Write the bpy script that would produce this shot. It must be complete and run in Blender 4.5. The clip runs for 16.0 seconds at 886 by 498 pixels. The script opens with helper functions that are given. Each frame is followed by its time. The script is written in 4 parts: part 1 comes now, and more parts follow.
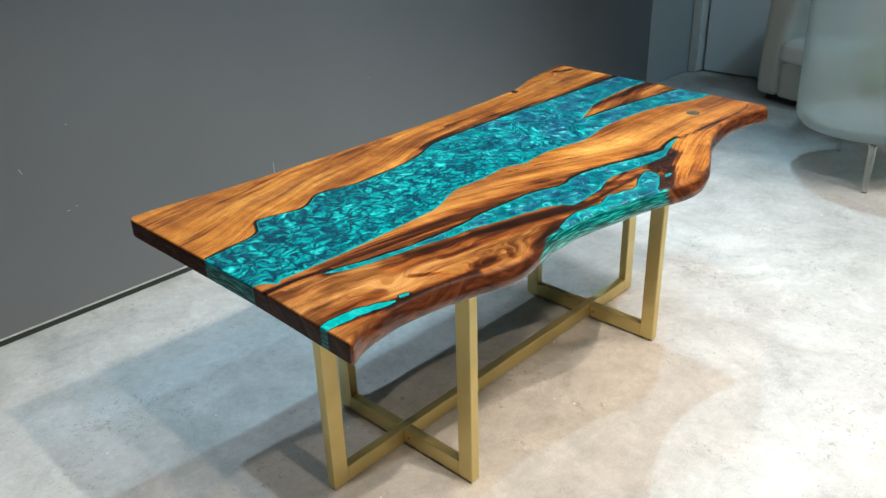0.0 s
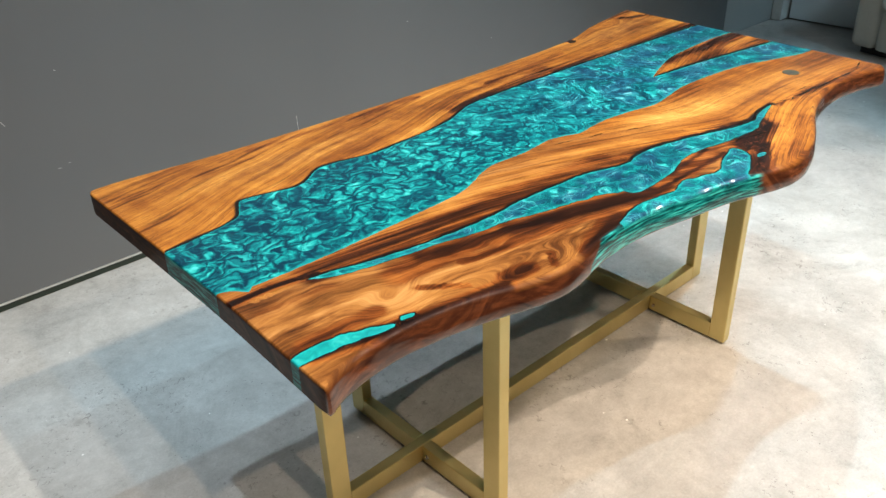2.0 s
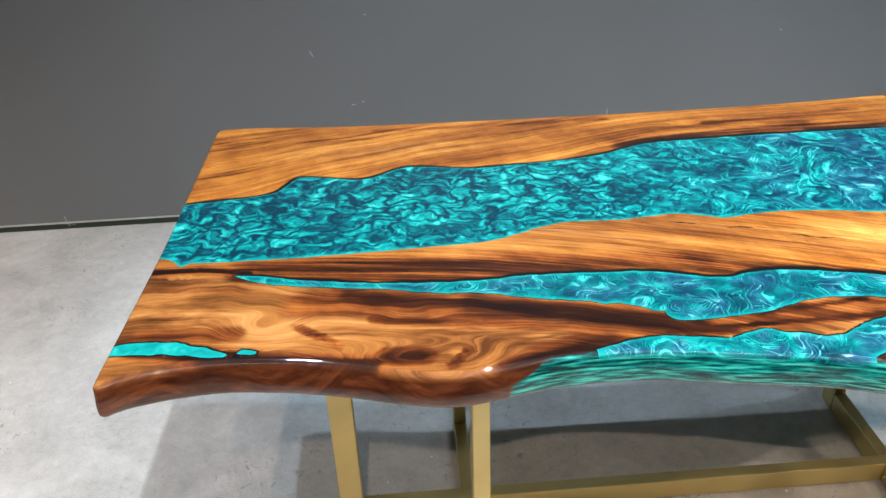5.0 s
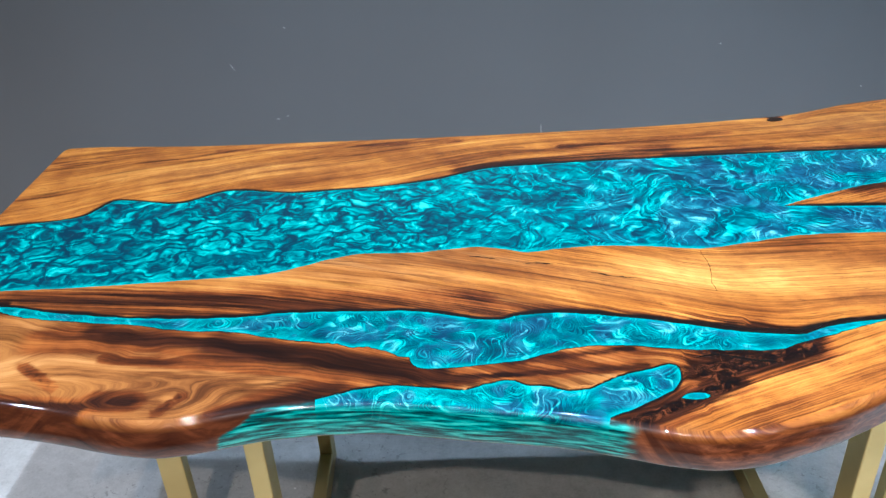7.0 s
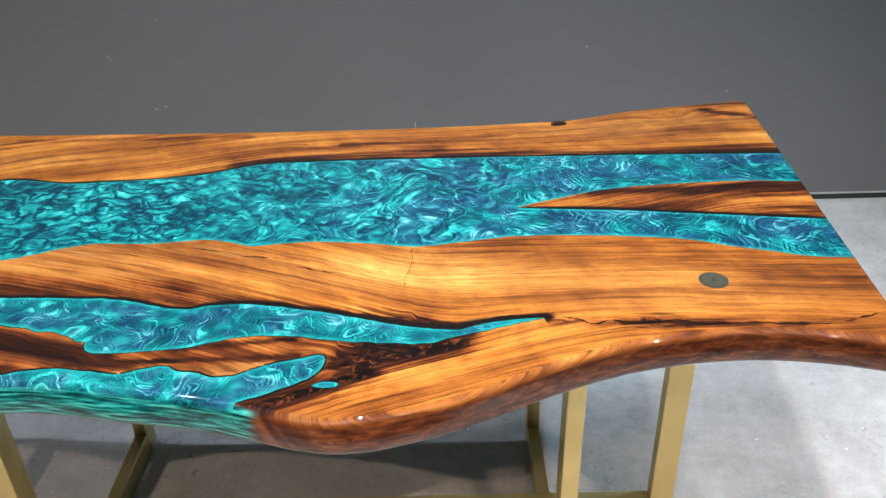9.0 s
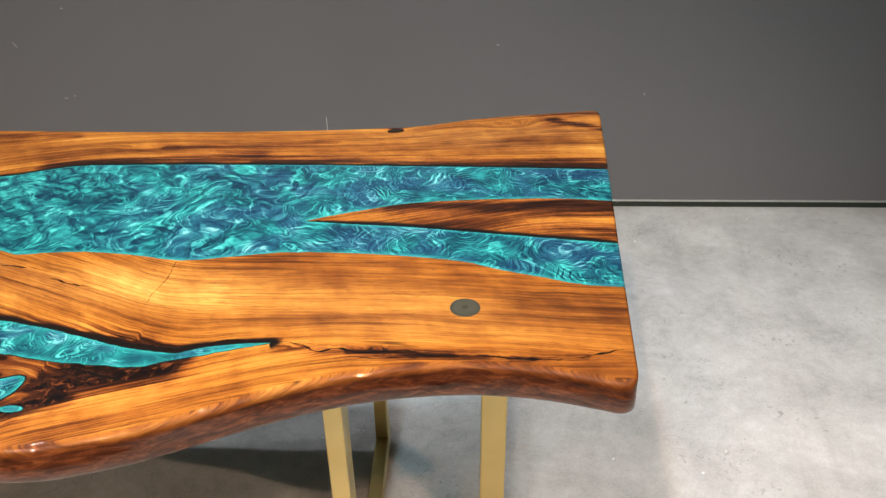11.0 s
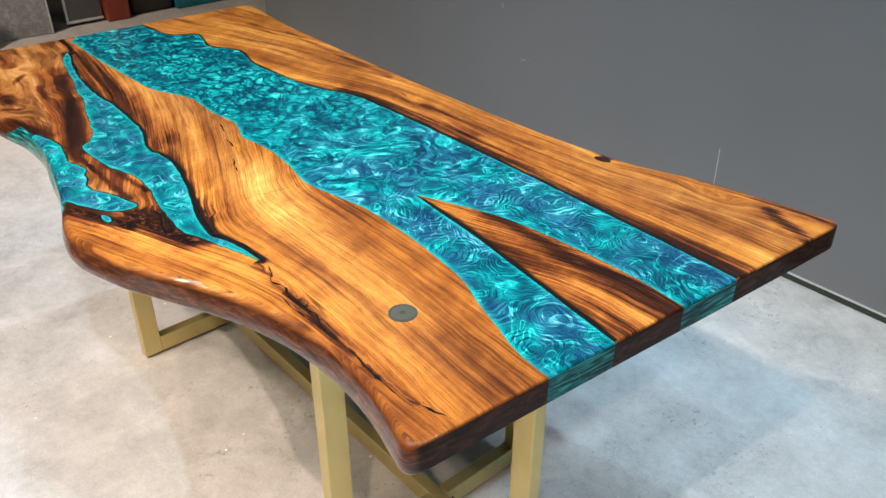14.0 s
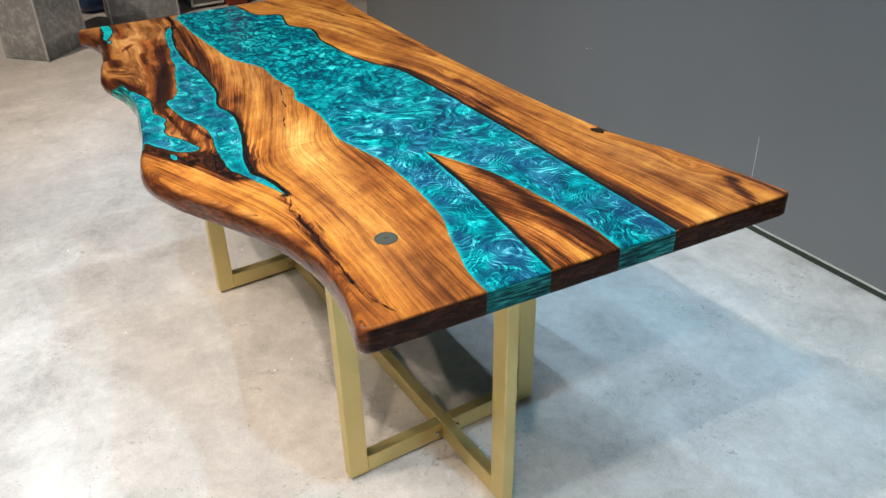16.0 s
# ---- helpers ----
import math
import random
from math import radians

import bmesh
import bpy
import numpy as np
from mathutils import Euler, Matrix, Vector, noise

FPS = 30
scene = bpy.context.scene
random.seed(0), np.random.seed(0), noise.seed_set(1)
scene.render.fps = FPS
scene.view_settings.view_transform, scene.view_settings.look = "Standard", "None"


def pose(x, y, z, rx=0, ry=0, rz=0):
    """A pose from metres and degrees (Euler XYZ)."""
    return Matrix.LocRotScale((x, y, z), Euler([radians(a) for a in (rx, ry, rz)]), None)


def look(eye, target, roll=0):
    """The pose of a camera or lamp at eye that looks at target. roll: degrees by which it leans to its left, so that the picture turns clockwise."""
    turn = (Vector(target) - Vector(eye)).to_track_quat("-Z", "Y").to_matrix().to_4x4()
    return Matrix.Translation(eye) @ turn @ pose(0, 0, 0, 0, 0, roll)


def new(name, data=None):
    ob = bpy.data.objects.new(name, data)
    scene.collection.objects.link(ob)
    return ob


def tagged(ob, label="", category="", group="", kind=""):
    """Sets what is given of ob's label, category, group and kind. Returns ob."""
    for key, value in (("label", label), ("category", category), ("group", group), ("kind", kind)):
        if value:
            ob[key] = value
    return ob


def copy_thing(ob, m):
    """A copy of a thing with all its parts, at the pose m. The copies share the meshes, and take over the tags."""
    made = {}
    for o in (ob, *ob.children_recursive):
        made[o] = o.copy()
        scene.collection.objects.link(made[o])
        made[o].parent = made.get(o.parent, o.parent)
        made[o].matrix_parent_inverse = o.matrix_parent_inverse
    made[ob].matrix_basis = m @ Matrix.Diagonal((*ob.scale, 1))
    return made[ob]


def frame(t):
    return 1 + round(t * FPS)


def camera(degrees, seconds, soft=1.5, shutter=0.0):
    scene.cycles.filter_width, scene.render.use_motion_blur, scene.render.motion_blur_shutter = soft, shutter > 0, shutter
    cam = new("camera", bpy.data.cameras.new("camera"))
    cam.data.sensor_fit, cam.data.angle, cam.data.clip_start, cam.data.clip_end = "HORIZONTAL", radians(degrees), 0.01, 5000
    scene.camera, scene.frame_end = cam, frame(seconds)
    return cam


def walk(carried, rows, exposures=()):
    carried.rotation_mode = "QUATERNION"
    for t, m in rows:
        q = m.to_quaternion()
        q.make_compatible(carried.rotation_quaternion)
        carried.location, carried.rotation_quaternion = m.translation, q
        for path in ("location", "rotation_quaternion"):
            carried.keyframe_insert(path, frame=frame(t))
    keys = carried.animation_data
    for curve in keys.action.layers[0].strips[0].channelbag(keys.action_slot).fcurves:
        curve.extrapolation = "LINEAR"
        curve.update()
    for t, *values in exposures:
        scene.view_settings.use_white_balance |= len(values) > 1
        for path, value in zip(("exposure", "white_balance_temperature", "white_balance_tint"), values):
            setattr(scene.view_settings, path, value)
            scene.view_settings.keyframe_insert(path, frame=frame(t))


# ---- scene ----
cam = camera(57.0, 16.0)
PATH = [
    (0, (-1.76, -1.508, 1.581), (-0.463, -0.263, 0.704), -1.8),
    (0.5, (-1.717, -1.537, 1.567), (-0.463, -0.257, 0.68), -0.9),
    (1, (-1.629, -1.458, 1.529), (-0.421, -0.159, 0.604), -0.8),
    (1.5, (-1.522, -1.326, 1.494), (-0.331, -0.041, 0.53), -1.7),
    (2, (-1.42, -1.261, 1.481), (-0.264, 0.037, 0.492), -2.0),
    (2.5, (-1.266, -1.297, 1.476), (-0.27, 0.119, 0.474), -1.4),
    (3, (-1.128, -1.335, 1.464), (-0.329, 0.206, 0.47), -0.3),
    (3.2, (-1.065, -1.326, 1.451), (-0.356, 0.259, 0.458), -0.1),
    (5.3, (-0.489, -1.349, 1.453), (-0.445, 0.373, 0.437), -2.6),
    (5.5, (-0.452, -1.343, 1.444), (-0.428, 0.384, 0.435), -2.8),
    (6, (-0.348, -1.312, 1.439), (-0.346, 0.419, 0.437), -3.1),
    (6.5, (-0.229, -1.283, 1.433), (-0.234, 0.447, 0.429), -2.7),
    (7, (-0.133, -1.275, 1.432), (-0.147, 0.456, 0.429), -3.0),
    (7.5, (-0.009, -1.305, 1.446), (-0.023, 0.43, 0.451), -2.9),
    (8, (0.13, -1.337, 1.455), (0.112, 0.397, 0.458), -2.0),
    (8.5, (0.234, -1.36, 1.461), (0.216, 0.371, 0.459), -1.5),
    (9, (0.314, -1.333, 1.455), (0.305, 0.386, 0.434), -1.5),
    (9.5, (0.422, -1.311, 1.468), (0.42, 0.398, 0.429), -1.4),
    (10, (0.504, -1.292, 1.47), (0.517, 0.414, 0.427), -1.2),
    (10.2, (0.536, -1.284, 1.468), (0.552, 0.423, 0.427), -1.2),
    (12.3, (1.102, -1.169, 1.468), (0.498, 0.395, 0.377), -0.4),
    (12.5, (1.158, -1.142, 1.469), (0.428, 0.371, 0.383), -0.5),
    (13, (1.346, -1.073, 1.481), (0.347, 0.295, 0.416), -0.7),
    (13.5, (1.448, -0.994, 1.48), (0.286, 0.245, 0.425), -0.4),
    (14, (1.491, -0.89, 1.481), (0.198, 0.222, 0.437), 0.1),
    (14.5, (1.56, -0.835, 1.497), (0.167, 0.169, 0.472), -0.8),
    (15, (1.677, -0.836, 1.521), (0.243, 0.113, 0.498), -1.1),
    (15.5, (1.777, -0.856, 1.53), (0.336, 0.057, 0.487), -1.0),
    (16, (1.849, -0.872, 1.536), (0.398, 0.013, 0.481), -1.2),
]
EXPOSURES = [(0, 0.03, 6200, 9), (1.5, 0.04, 6450, 11), (3, 0.14, 6750, 13), (5.5, 0.12, 6000, 14), (7, 0.08, 5450, 14), (7.5, 0.08, 5200, 13), (8.5, 0.01, 5850, 17), (9.5, -0.11, 6750, 21), (10, -0.16, 7050, 22), (12.5, -0.10, 7250, 22), (13, 0.03, 6600, 18), (13.5, 0.08, 6250, 15), (14.5, 0.06, 6180, 14), (16, -0.03, 6100, 12)]
walk(cam, [(t, look(eye, target, roll)) for t, eye, target, roll in PATH], EXPOSURES)

# ---- light ----
world = bpy.data.worlds.new("world")
scene.world = world
world.use_nodes = True
world.node_tree.nodes["Background"].inputs[0].default_value = (0.60, 0.72, 0.85, 1)
world.node_tree.nodes["Background"].inputs[1].default_value = 0.003
WARM, COOL, NEUTRAL, PALE_BLUE = (1.0, 0.79, 0.58), (0.52, 0.83, 1.0), (0.86, 0.93, 0.95), (0.72, 0.89, 1.0)


def spot(name, eye, target, watts, colour, cone=86, blend=0.85, radius=0.028):
    """A ceiling spotlight, used for track lamps and for added fill."""
    data = bpy.data.lights.new(name, "SPOT")
    data.energy, data.color, data.shadow_soft_size = watts, colour, radius
    data.spot_size, data.spot_blend = radians(cone), blend
    ob = new(name, data)
    ob.matrix_world = look(eye, target)
    return ob


LAMP_Z = 3.8
for x, y, watts, cone, aim, south, tint in ((-2.93, 0.34, 125, 60, -1.3, 0.35, NEUTRAL), (-1.38, 0.98, 155, 56, -0.60, -0.12, PALE_BLUE), (0.08, 0.36, 150, 76, 0.20, 0.50, COOL),
                                            (0.04, -1.05, 120, 84, 0.1, 0.20, COOL), (1.50, 0.95, 105, 54, 1.00, -0.42, PALE_BLUE), (1.60, -0.50, 75, 76, 1.3, 0.30, COOL), (2.85, 0.35, 290, 58, 1.4, -0.15, COOL)):
    spot("back_track_spot", (x, y, LAMP_Z), (aim, south, 0), watts, tint, cone)
# The last entry has no known source; it is added to brighten the wall.
for x, y, watts, cone in ((-1.195, -2.15, 180, 80), (0.02, -2.15, 342, 80), (1.50, -1.67, 118, 76), (1.40, -2.65, 130, 66), (2.78, -2.30, 235, 62), (-0.75, -3.30, 222, 64)):
    spot("front_track_spot", (x, y, LAMP_Z), (min(0.80 * x, 1.45), -0.65, 0), watts, WARM, cone)
# Fill spots with no known fixture, added to brighten the far end and corner.
spot("end_fill_spot", (-2.70, -1.40, LAMP_Z), (-3.5, -0.10, 0.1), 420, WARM, 68)
spot("corner_fill_spot", (2.9, -1.9, LAMP_Z), (3.85, 0.25, 0.95), 170, COOL, 42, 1.0, 0.30)
# Unseen strip added for the bright streak along the table's front edge.
streak_light = bpy.data.lights.new("edge_streak_strip", "AREA")
streak_light.shape, streak_light.size, streak_light.size_y, streak_light.energy, streak_light.color = "RECTANGLE", 4.2, 0.05, 22, (1.0, 0.95, 0.88)
new("edge_streak_strip", streak_light).matrix_world = look((0.0, -1.85, LAMP_Z), (0.0, -1.849, 0))


# ---- node helpers ----
class Net:
    """A material's nodes."""

    def __init__(self, name, rough=0.5, metal=0.0, coat=0.0):
        self.mat = bpy.data.materials.new(name)
        self.mat.use_nodes = True
        self.tree = self.mat.node_tree
        self.bsdf = self.tree.nodes["Principled BSDF"]
        self.bsdf.inputs["Roughness"].default_value = rough
        self.bsdf.inputs["Metallic"].default_value = metal
        self.bsdf.inputs["Coat Weight"].default_value = coat
        self.bsdf.inputs["Coat Roughness"].default_value = 0.03
        self.bsdf.inputs["Specular IOR Level"].default_value = 0.12 if coat else 0.5

    def link(self, value, socket):
        if isinstance(value, bpy.types.NodeSocket):
            self.tree.links.new(value, socket)
        elif isinstance(value, (tuple, list)) and len(value) == 3 and socket.type == "RGBA":
            socket.default_value = (*value, 1)
        else:
            socket.default_value = value

    def math(self, op, a, b=0.0, c=0.0, clamp=False):
        n = self.tree.nodes.new("ShaderNodeMath")
        n.operation, n.use_clamp = op, clamp
        for i, v in enumerate((a, b, c)):
            self.link(v, n.inputs[i])
        return n.outputs[0]

    def vmath(self, op, a, b=(0, 0, 0)):
        n = self.tree.nodes.new("ShaderNodeVectorMath")
        n.operation = op
        self.link(a, n.inputs[0])
        if op == "SCALE":
            self.link(b, n.inputs[3])
        else:
            self.link(b, n.inputs[1])
        return n.outputs["Value"] if op in ("LENGTH", "DISTANCE") else n.outputs[0]

    def attr(self, name, out="Fac"):
        n = self.tree.nodes.new("ShaderNodeAttribute")
        n.attribute_name = name
        return n.outputs[out]

    def coords(self, out="Object"):
        return self.tree.nodes.new("ShaderNodeTexCoord").outputs[out]

    def noise(self, vec, scale, detail=4.0, rough=0.55, distortion=0.0, out=0):
        n = self.tree.nodes.new("ShaderNodeTexNoise")
        self.link(vec, n.inputs["Vector"])
        self.link(scale, n.inputs["Scale"])
        n.inputs["Detail"].default_value, n.inputs["Roughness"].default_value = detail, rough
        n.inputs["Distortion"].default_value = distortion
        return n.outputs[out]

    def voronoi(self, vec, scale, feature="F1", rand=1.0):
        n = self.tree.nodes.new("ShaderNodeTexVoronoi")
        n.feature = feature
        self.link(vec, n.inputs["Vector"])
        n.inputs["Scale"].default_value, n.inputs["Randomness"].default_value = scale, rand
        return n.outputs[0]

    def split(self, vec):
        n = self.tree.nodes.new("ShaderNodeSeparateXYZ")
        self.link(vec, n.inputs[0])
        return n.outputs

    def join(self, x, y, z=0.0):
        n = self.tree.nodes.new("ShaderNodeCombineXYZ")
        for i, v in enumerate((x, y, z)):
            self.link(v, n.inputs[i])
        return n.outputs[0]

    def ramp(self, fac, stops, smooth=False):
        n = self.tree.nodes.new("ShaderNodeValToRGB")
        e = n.color_ramp.elements
        n.color_ramp.interpolation = "EASE" if smooth else "LINEAR"
        while len(e) < len(stops):
            e.new(0.5)
        for k, (p, c) in zip(e, stops):
            k.position, k.color = p, (*c, 1) if len(c) == 3 else c
        self.link(fac, n.inputs[0])
        return n.outputs[0]

    def step(self, value, lo, hi, a=0.0, b=1.0):
        n = self.tree.nodes.new("ShaderNodeMapRange")
        n.interpolation_type = "SMOOTHSTEP"
        for i, v in enumerate((value, lo, hi, a, b)):
            self.link(v, n.inputs[i])
        return n.outputs[0]

    def mix(self, fac, a, b, blend="MIX"):
        n = self.tree.nodes.new("ShaderNodeMix")
        n.data_type, n.blend_type = "RGBA", blend
        for s, v in ((n.inputs[0], fac), (n.inputs[6], a), (n.inputs[7], b)):
            self.link(v, s)
        return n.outputs[2]

    def bump(self, height, strength=0.3, distance=0.002):
        n = self.tree.nodes.new("ShaderNodeBump")
        n.inputs["Strength"].default_value, n.inputs["Distance"].default_value = strength, distance
        self.link(height, n.inputs["Height"])
        self.tree.links.new(n.outputs[0], self.bsdf.inputs["Normal"])

    def set(self, **values):
        for k, v in values.items():
            self.link(v, self.bsdf.inputs[k.replace("_", " ")])
        return self.mat


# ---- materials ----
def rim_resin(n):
    """Resin seen through the rounded outer edge: dark bands, reflections painted in as thin bright dashes."""
    glint_band = n.noise(n.vmath("MULTIPLY", n.coords(), (7, 7, 85)), 3.0, 4)
    return n.ramp(glint_band, [(0.38, (0.001, 0.022, 0.026)), (0.47, (0.003, 0.100, 0.106)), (0.55, (0.010, 0.26, 0.25)), (0.66, (0.06, 0.54, 0.50))])


def wood_material():
    """Varnished hardwood: golden ground, orange and dark heart streaks, growth lines, pores."""
    n = Net("varnished_wood", rough=0.42, coat=1.0)
    u, v, w = n.split(n.attr("grain", "Vector"))
    warp = n.noise(n.join(u, n.math("MULTIPLY", v, 1.6), w), 4.0, 4.0)
    ripple = n.noise(n.join(n.math("MULTIPLY", u, 9.0), n.math("MULTIPLY", v, 22.0), w), 1.0, 3.0)
    v2 = n.math("ADD", n.math("MULTIPLY_ADD", warp, 0.022, v), n.math("MULTIPLY", ripple, 0.0045))

    def fibre(along, across, detail=3.0, rough=0.62, distortion=0.0):
        return n.noise(n.join(n.math("MULTIPLY", u, along), n.math("MULTIPLY", v2, across), w), 1.0, detail, rough, distortion)

    band, streak, line, fine = fibre(0.9, 15, 4.0), fibre(1.4, 70, 6.0, 0.74, 0.1), fibre(4.0, 240, 5.0, 0.74), fibre(16, 760, 4.0, 0.75)
    pore, dash = fibre(40, 640, 2.0), fibre(11, 330, 2.0, 0.5)
    cloud = n.noise(n.join(n.math("MULTIPLY", u, 3.2), n.math("MULTIPLY", v, 9.0), w), 1.0, 5.0, 0.62)
    figure = n.noise(n.join(n.math("MULTIPLY_ADD", v, 9.0, n.math("MULTIPLY", u, 26.0)), n.math("MULTIPLY", v, 14.0), w), 1.0, 3.0)
    tone = n.math("ADD", n.math("ADD", n.math("MULTIPLY", band, 0.34), n.math("MULTIPLY", streak, 0.22)),
                  n.math("ADD", n.math("MULTIPLY", line, 0.18), n.math("ADD", n.math("MULTIPLY", fine, 0.12), n.math("ADD", n.math("MULTIPLY", cloud, 0.26), n.math("MULTIPLY_ADD", figure, 0.10, -0.12)))))
    tone = n.math("SUBTRACT", n.math("MULTIPLY_ADD", tone, 1.95, -0.475), n.math("MULTIPLY", n.step(u, 0.25, 0.95, 0.0, 0.060), n.step(w, 1.0, 0.5)))
    base = n.ramp(tone, [(0.28, (0.095, 0.024, 0.005)), (0.41, (0.26, 0.076, 0.012)), (0.53, (0.45, 0.158, 0.023)), (0.64, (0.66, 0.285, 0.050)), (0.76, (0.80, 0.41, 0.10))])
    # growth lines: a slow fade to a dark, sharp late edge
    phase = n.math("ADD", n.math("MULTIPLY", v2, 105.0), n.math("ADD", n.math("MULTIPLY", band, 13.0), n.math("MULTIPLY", streak, 1.6)))
    saw = n.math("FRACT", phase)
    ring = n.math("MULTIPLY", n.math("POWER", saw, 6.0), n.step(saw, 1.0, 0.93))
    white = n.tree.nodes.new("ShaderNodeTexWhiteNoise")
    white.noise_dimensions = "1D"
    n.link(n.math("FLOOR", phase), white.inputs["W"])
    amount = n.attr("heart")
    plain_wood = n.step(n.math("MULTIPLY", amount, -1.0), 0.04, 0.34)
    rim, cut, calm = n.attr("rim"), n.attr("cut"), n.attr("calm")
    quiet = n.math("MULTIPLY", n.math("MULTIPLY_ADD", calm, -0.80, 1.0), n.step(rim, 0.55, 0.0))
    busy = n.math("MULTIPLY", n.math("MULTIPLY_ADD", plain_wood, -0.55, 1.0), quiet)
    mask = n.math("MULTIPLY", n.step(n.math("ADD", cloud, n.math("MULTIPLY", band, 0.6)), 0.94, 0.66), busy)
    strong = n.math("MULTIPLY", n.math("MULTIPLY_ADD", mask, 0.80, n.math("MULTIPLY", quiet, 0.45)), n.math("MULTIPLY", n.math("POWER", white.outputs["Value"], 1.7), n.step(fibre(6, 40), 0.36, 0.58)))
    base = n.mix(n.math("MULTIPLY", ring, strong, clamp=True), base, (0.040, 0.011, 0.003))
    base = n.mix(n.math("MULTIPLY", n.step(line, 0.47, 0.39), n.math("MULTIPLY_ADD", mask, 0.62, 0.13)), base, (0.060, 0.016, 0.004))
    base = n.mix(n.math("MULTIPLY", n.step(streak, 0.43, 0.37), n.math("MULTIPLY_ADD", mask, 0.80, 0.08)), base, (0.045, 0.012, 0.004))
    base = n.mix(n.math("MULTIPLY", n.step(fine, 0.46, 0.34), n.math("MULTIPLY_ADD", calm, -0.35, 0.55)), base, (0.100, 0.028, 0.007))
    base = n.mix(n.math("MULTIPLY", n.step(pore, 0.37, 0.31), 0.70), base, (0.045, 0.013, 0.004))
    base = n.mix(n.math("MULTIPLY", n.step(dash, 0.30, 0.26), 0.55), base, (0.030, 0.009, 0.003))
    vein = n.step(n.math("ABSOLUTE", n.math("SUBTRACT", fibre(0.9, 62, 2.5, 0.5), 0.5)), 0.020, 0.004)
    base = n.mix(n.math("MULTIPLY", vein, n.math("MULTIPLY", n.step(fibre(2.4, 22, 2.0), 0.46, 0.60), n.math("MULTIPLY", busy, 0.80))), base, (0.038, 0.010, 0.003))
    base = n.mix(n.step(n.math("MULTIPLY", amount, -1.0), 0.05, 0.5), base, n.vmath("MULTIPLY", base, (1.20, 1.42, 1.90)))
    # clouded, smeared figure where the slab was cut near the root
    smoke = n.noise(n.join(n.math("MULTIPLY", u, 4.0), n.math("MULTIPLY", v2, 26.0), w), 1.0, 5.0, 0.58, 0.7)
    smear = n.math("ADD", n.math("MULTIPLY", smoke, 0.72), n.math("ADD", n.math("MULTIPLY", cloud, 0.22), n.math("MULTIPLY_ADD", line, 0.24, n.math("MULTIPLY_ADD", fine, 0.10, -0.12))))
    soft = n.ramp(smear, [(0.38, (0.030, 0.009, 0.003)), (0.46, (0.165, 0.056, 0.014)), (0.54, (0.39, 0.158, 0.039)), (0.64, (0.60, 0.295, 0.092))])
    curl = n.step(n.math("ABSOLUTE", n.math("SUBTRACT", n.noise(n.join(n.math("MULTIPLY", u, 3.0), n.math("MULTIPLY", v2, 34.0), 7.0), 1.0, 2.0, 0.5, 0.5), 0.5)), 0.026, 0.004)
    soft = n.mix(n.math("MULTIPLY", curl, n.math("MULTIPLY", n.step(cloud, 0.58, 0.40), 0.75)), soft, (0.040, 0.012, 0.004))
    base = n.mix(n.math("MULTIPLY", calm, 0.88), base, soft)
    ragged = n.math("ADD", n.math("MULTIPLY", n.math("SUBTRACT", streak, 0.5), 1.25), n.math("ADD", n.math("MULTIPLY", n.math("SUBTRACT", band, 0.5), 0.7), n.math("MULTIPLY_ADD", n.math("SUBTRACT", n.noise(n.join(u, v, w), 70.0, 4.0, 0.65), 0.5), 0.16, n.math("MULTIPLY", n.math("SUBTRACT", line, 0.5), 1.0))))
    heart = n.math("ADD", amount, n.math("MULTIPLY", ragged, n.math("MULTIPLY", n.math("MULTIPLY", n.step(amount, 0.02, 0.5), n.step(amount, 1.30, 0.80)), n.math("MULTIPLY_ADD", calm, 1.75, -2.2))))
    warm = n.ramp(tone, [(0.30, (0.024, 0.006, 0.002)), (0.44, (0.12, 0.029, 0.006)), (0.56, (0.30, 0.085, 0.016)), (0.70, (0.50, 0.18, 0.035))])
    col = n.mix(n.step(heart, 0.12, 0.50), base, warm)
    deep = n.math("ADD", n.math("MULTIPLY", line, 0.5), n.math("ADD", n.math("MULTIPLY", fine, 0.3), n.math("MULTIPLY", streak, 0.2)))
    deep = n.math("MULTIPLY_ADD", n.math("SUBTRACT", smear, deep), n.math("MULTIPLY", calm, 0.75), deep)
    col = n.mix(n.step(heart, 0.48, 1.00), col, n.ramp(deep, [(0.38, (0.004, 0.0015, 0.001)), (0.48, (0.017, 0.005, 0.002)), (0.58, (0.070, 0.018, 0.006)), (0.68, (0.19, 0.052, 0.014))]))
    char = n.noise(n.join(u, v, w), 62.0, 5.0, 0.68, 1.2)
    col = n.mix(n.step(heart, 1.15, 1.35), col, n.ramp(char, [(0.40, (0.0015, 0.001, 0.001)), (0.53, (0.012, 0.004, 0.002)), (0.66, (0.19, 0.052, 0.016))]))
    # Reddish edge wood with the sides' shade painted in, darkest on the cut faces.
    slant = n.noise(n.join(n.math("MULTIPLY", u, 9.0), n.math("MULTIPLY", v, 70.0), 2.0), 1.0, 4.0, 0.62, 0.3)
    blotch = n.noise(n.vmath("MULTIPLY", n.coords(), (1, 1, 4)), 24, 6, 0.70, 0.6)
    shaded_sides = n.ramp(n.math("MULTIPLY_ADD", n.math("SUBTRACT", slant, blotch), n.math("MULTIPLY_ADD", calm, 0.55, 0.10), blotch), [(0.34, (0.018, 0.005, 0.003)), (0.48, (0.058, 0.017, 0.007)), (0.58, (0.120, 0.037, 0.014)), (0.70, (0.22, 0.078, 0.030))])
    shaded_sides = n.mix(cut, shaded_sides, n.vmath("SCALE", shaded_sides, 0.28))
    col = n.mix(rim, col, shaded_sides)
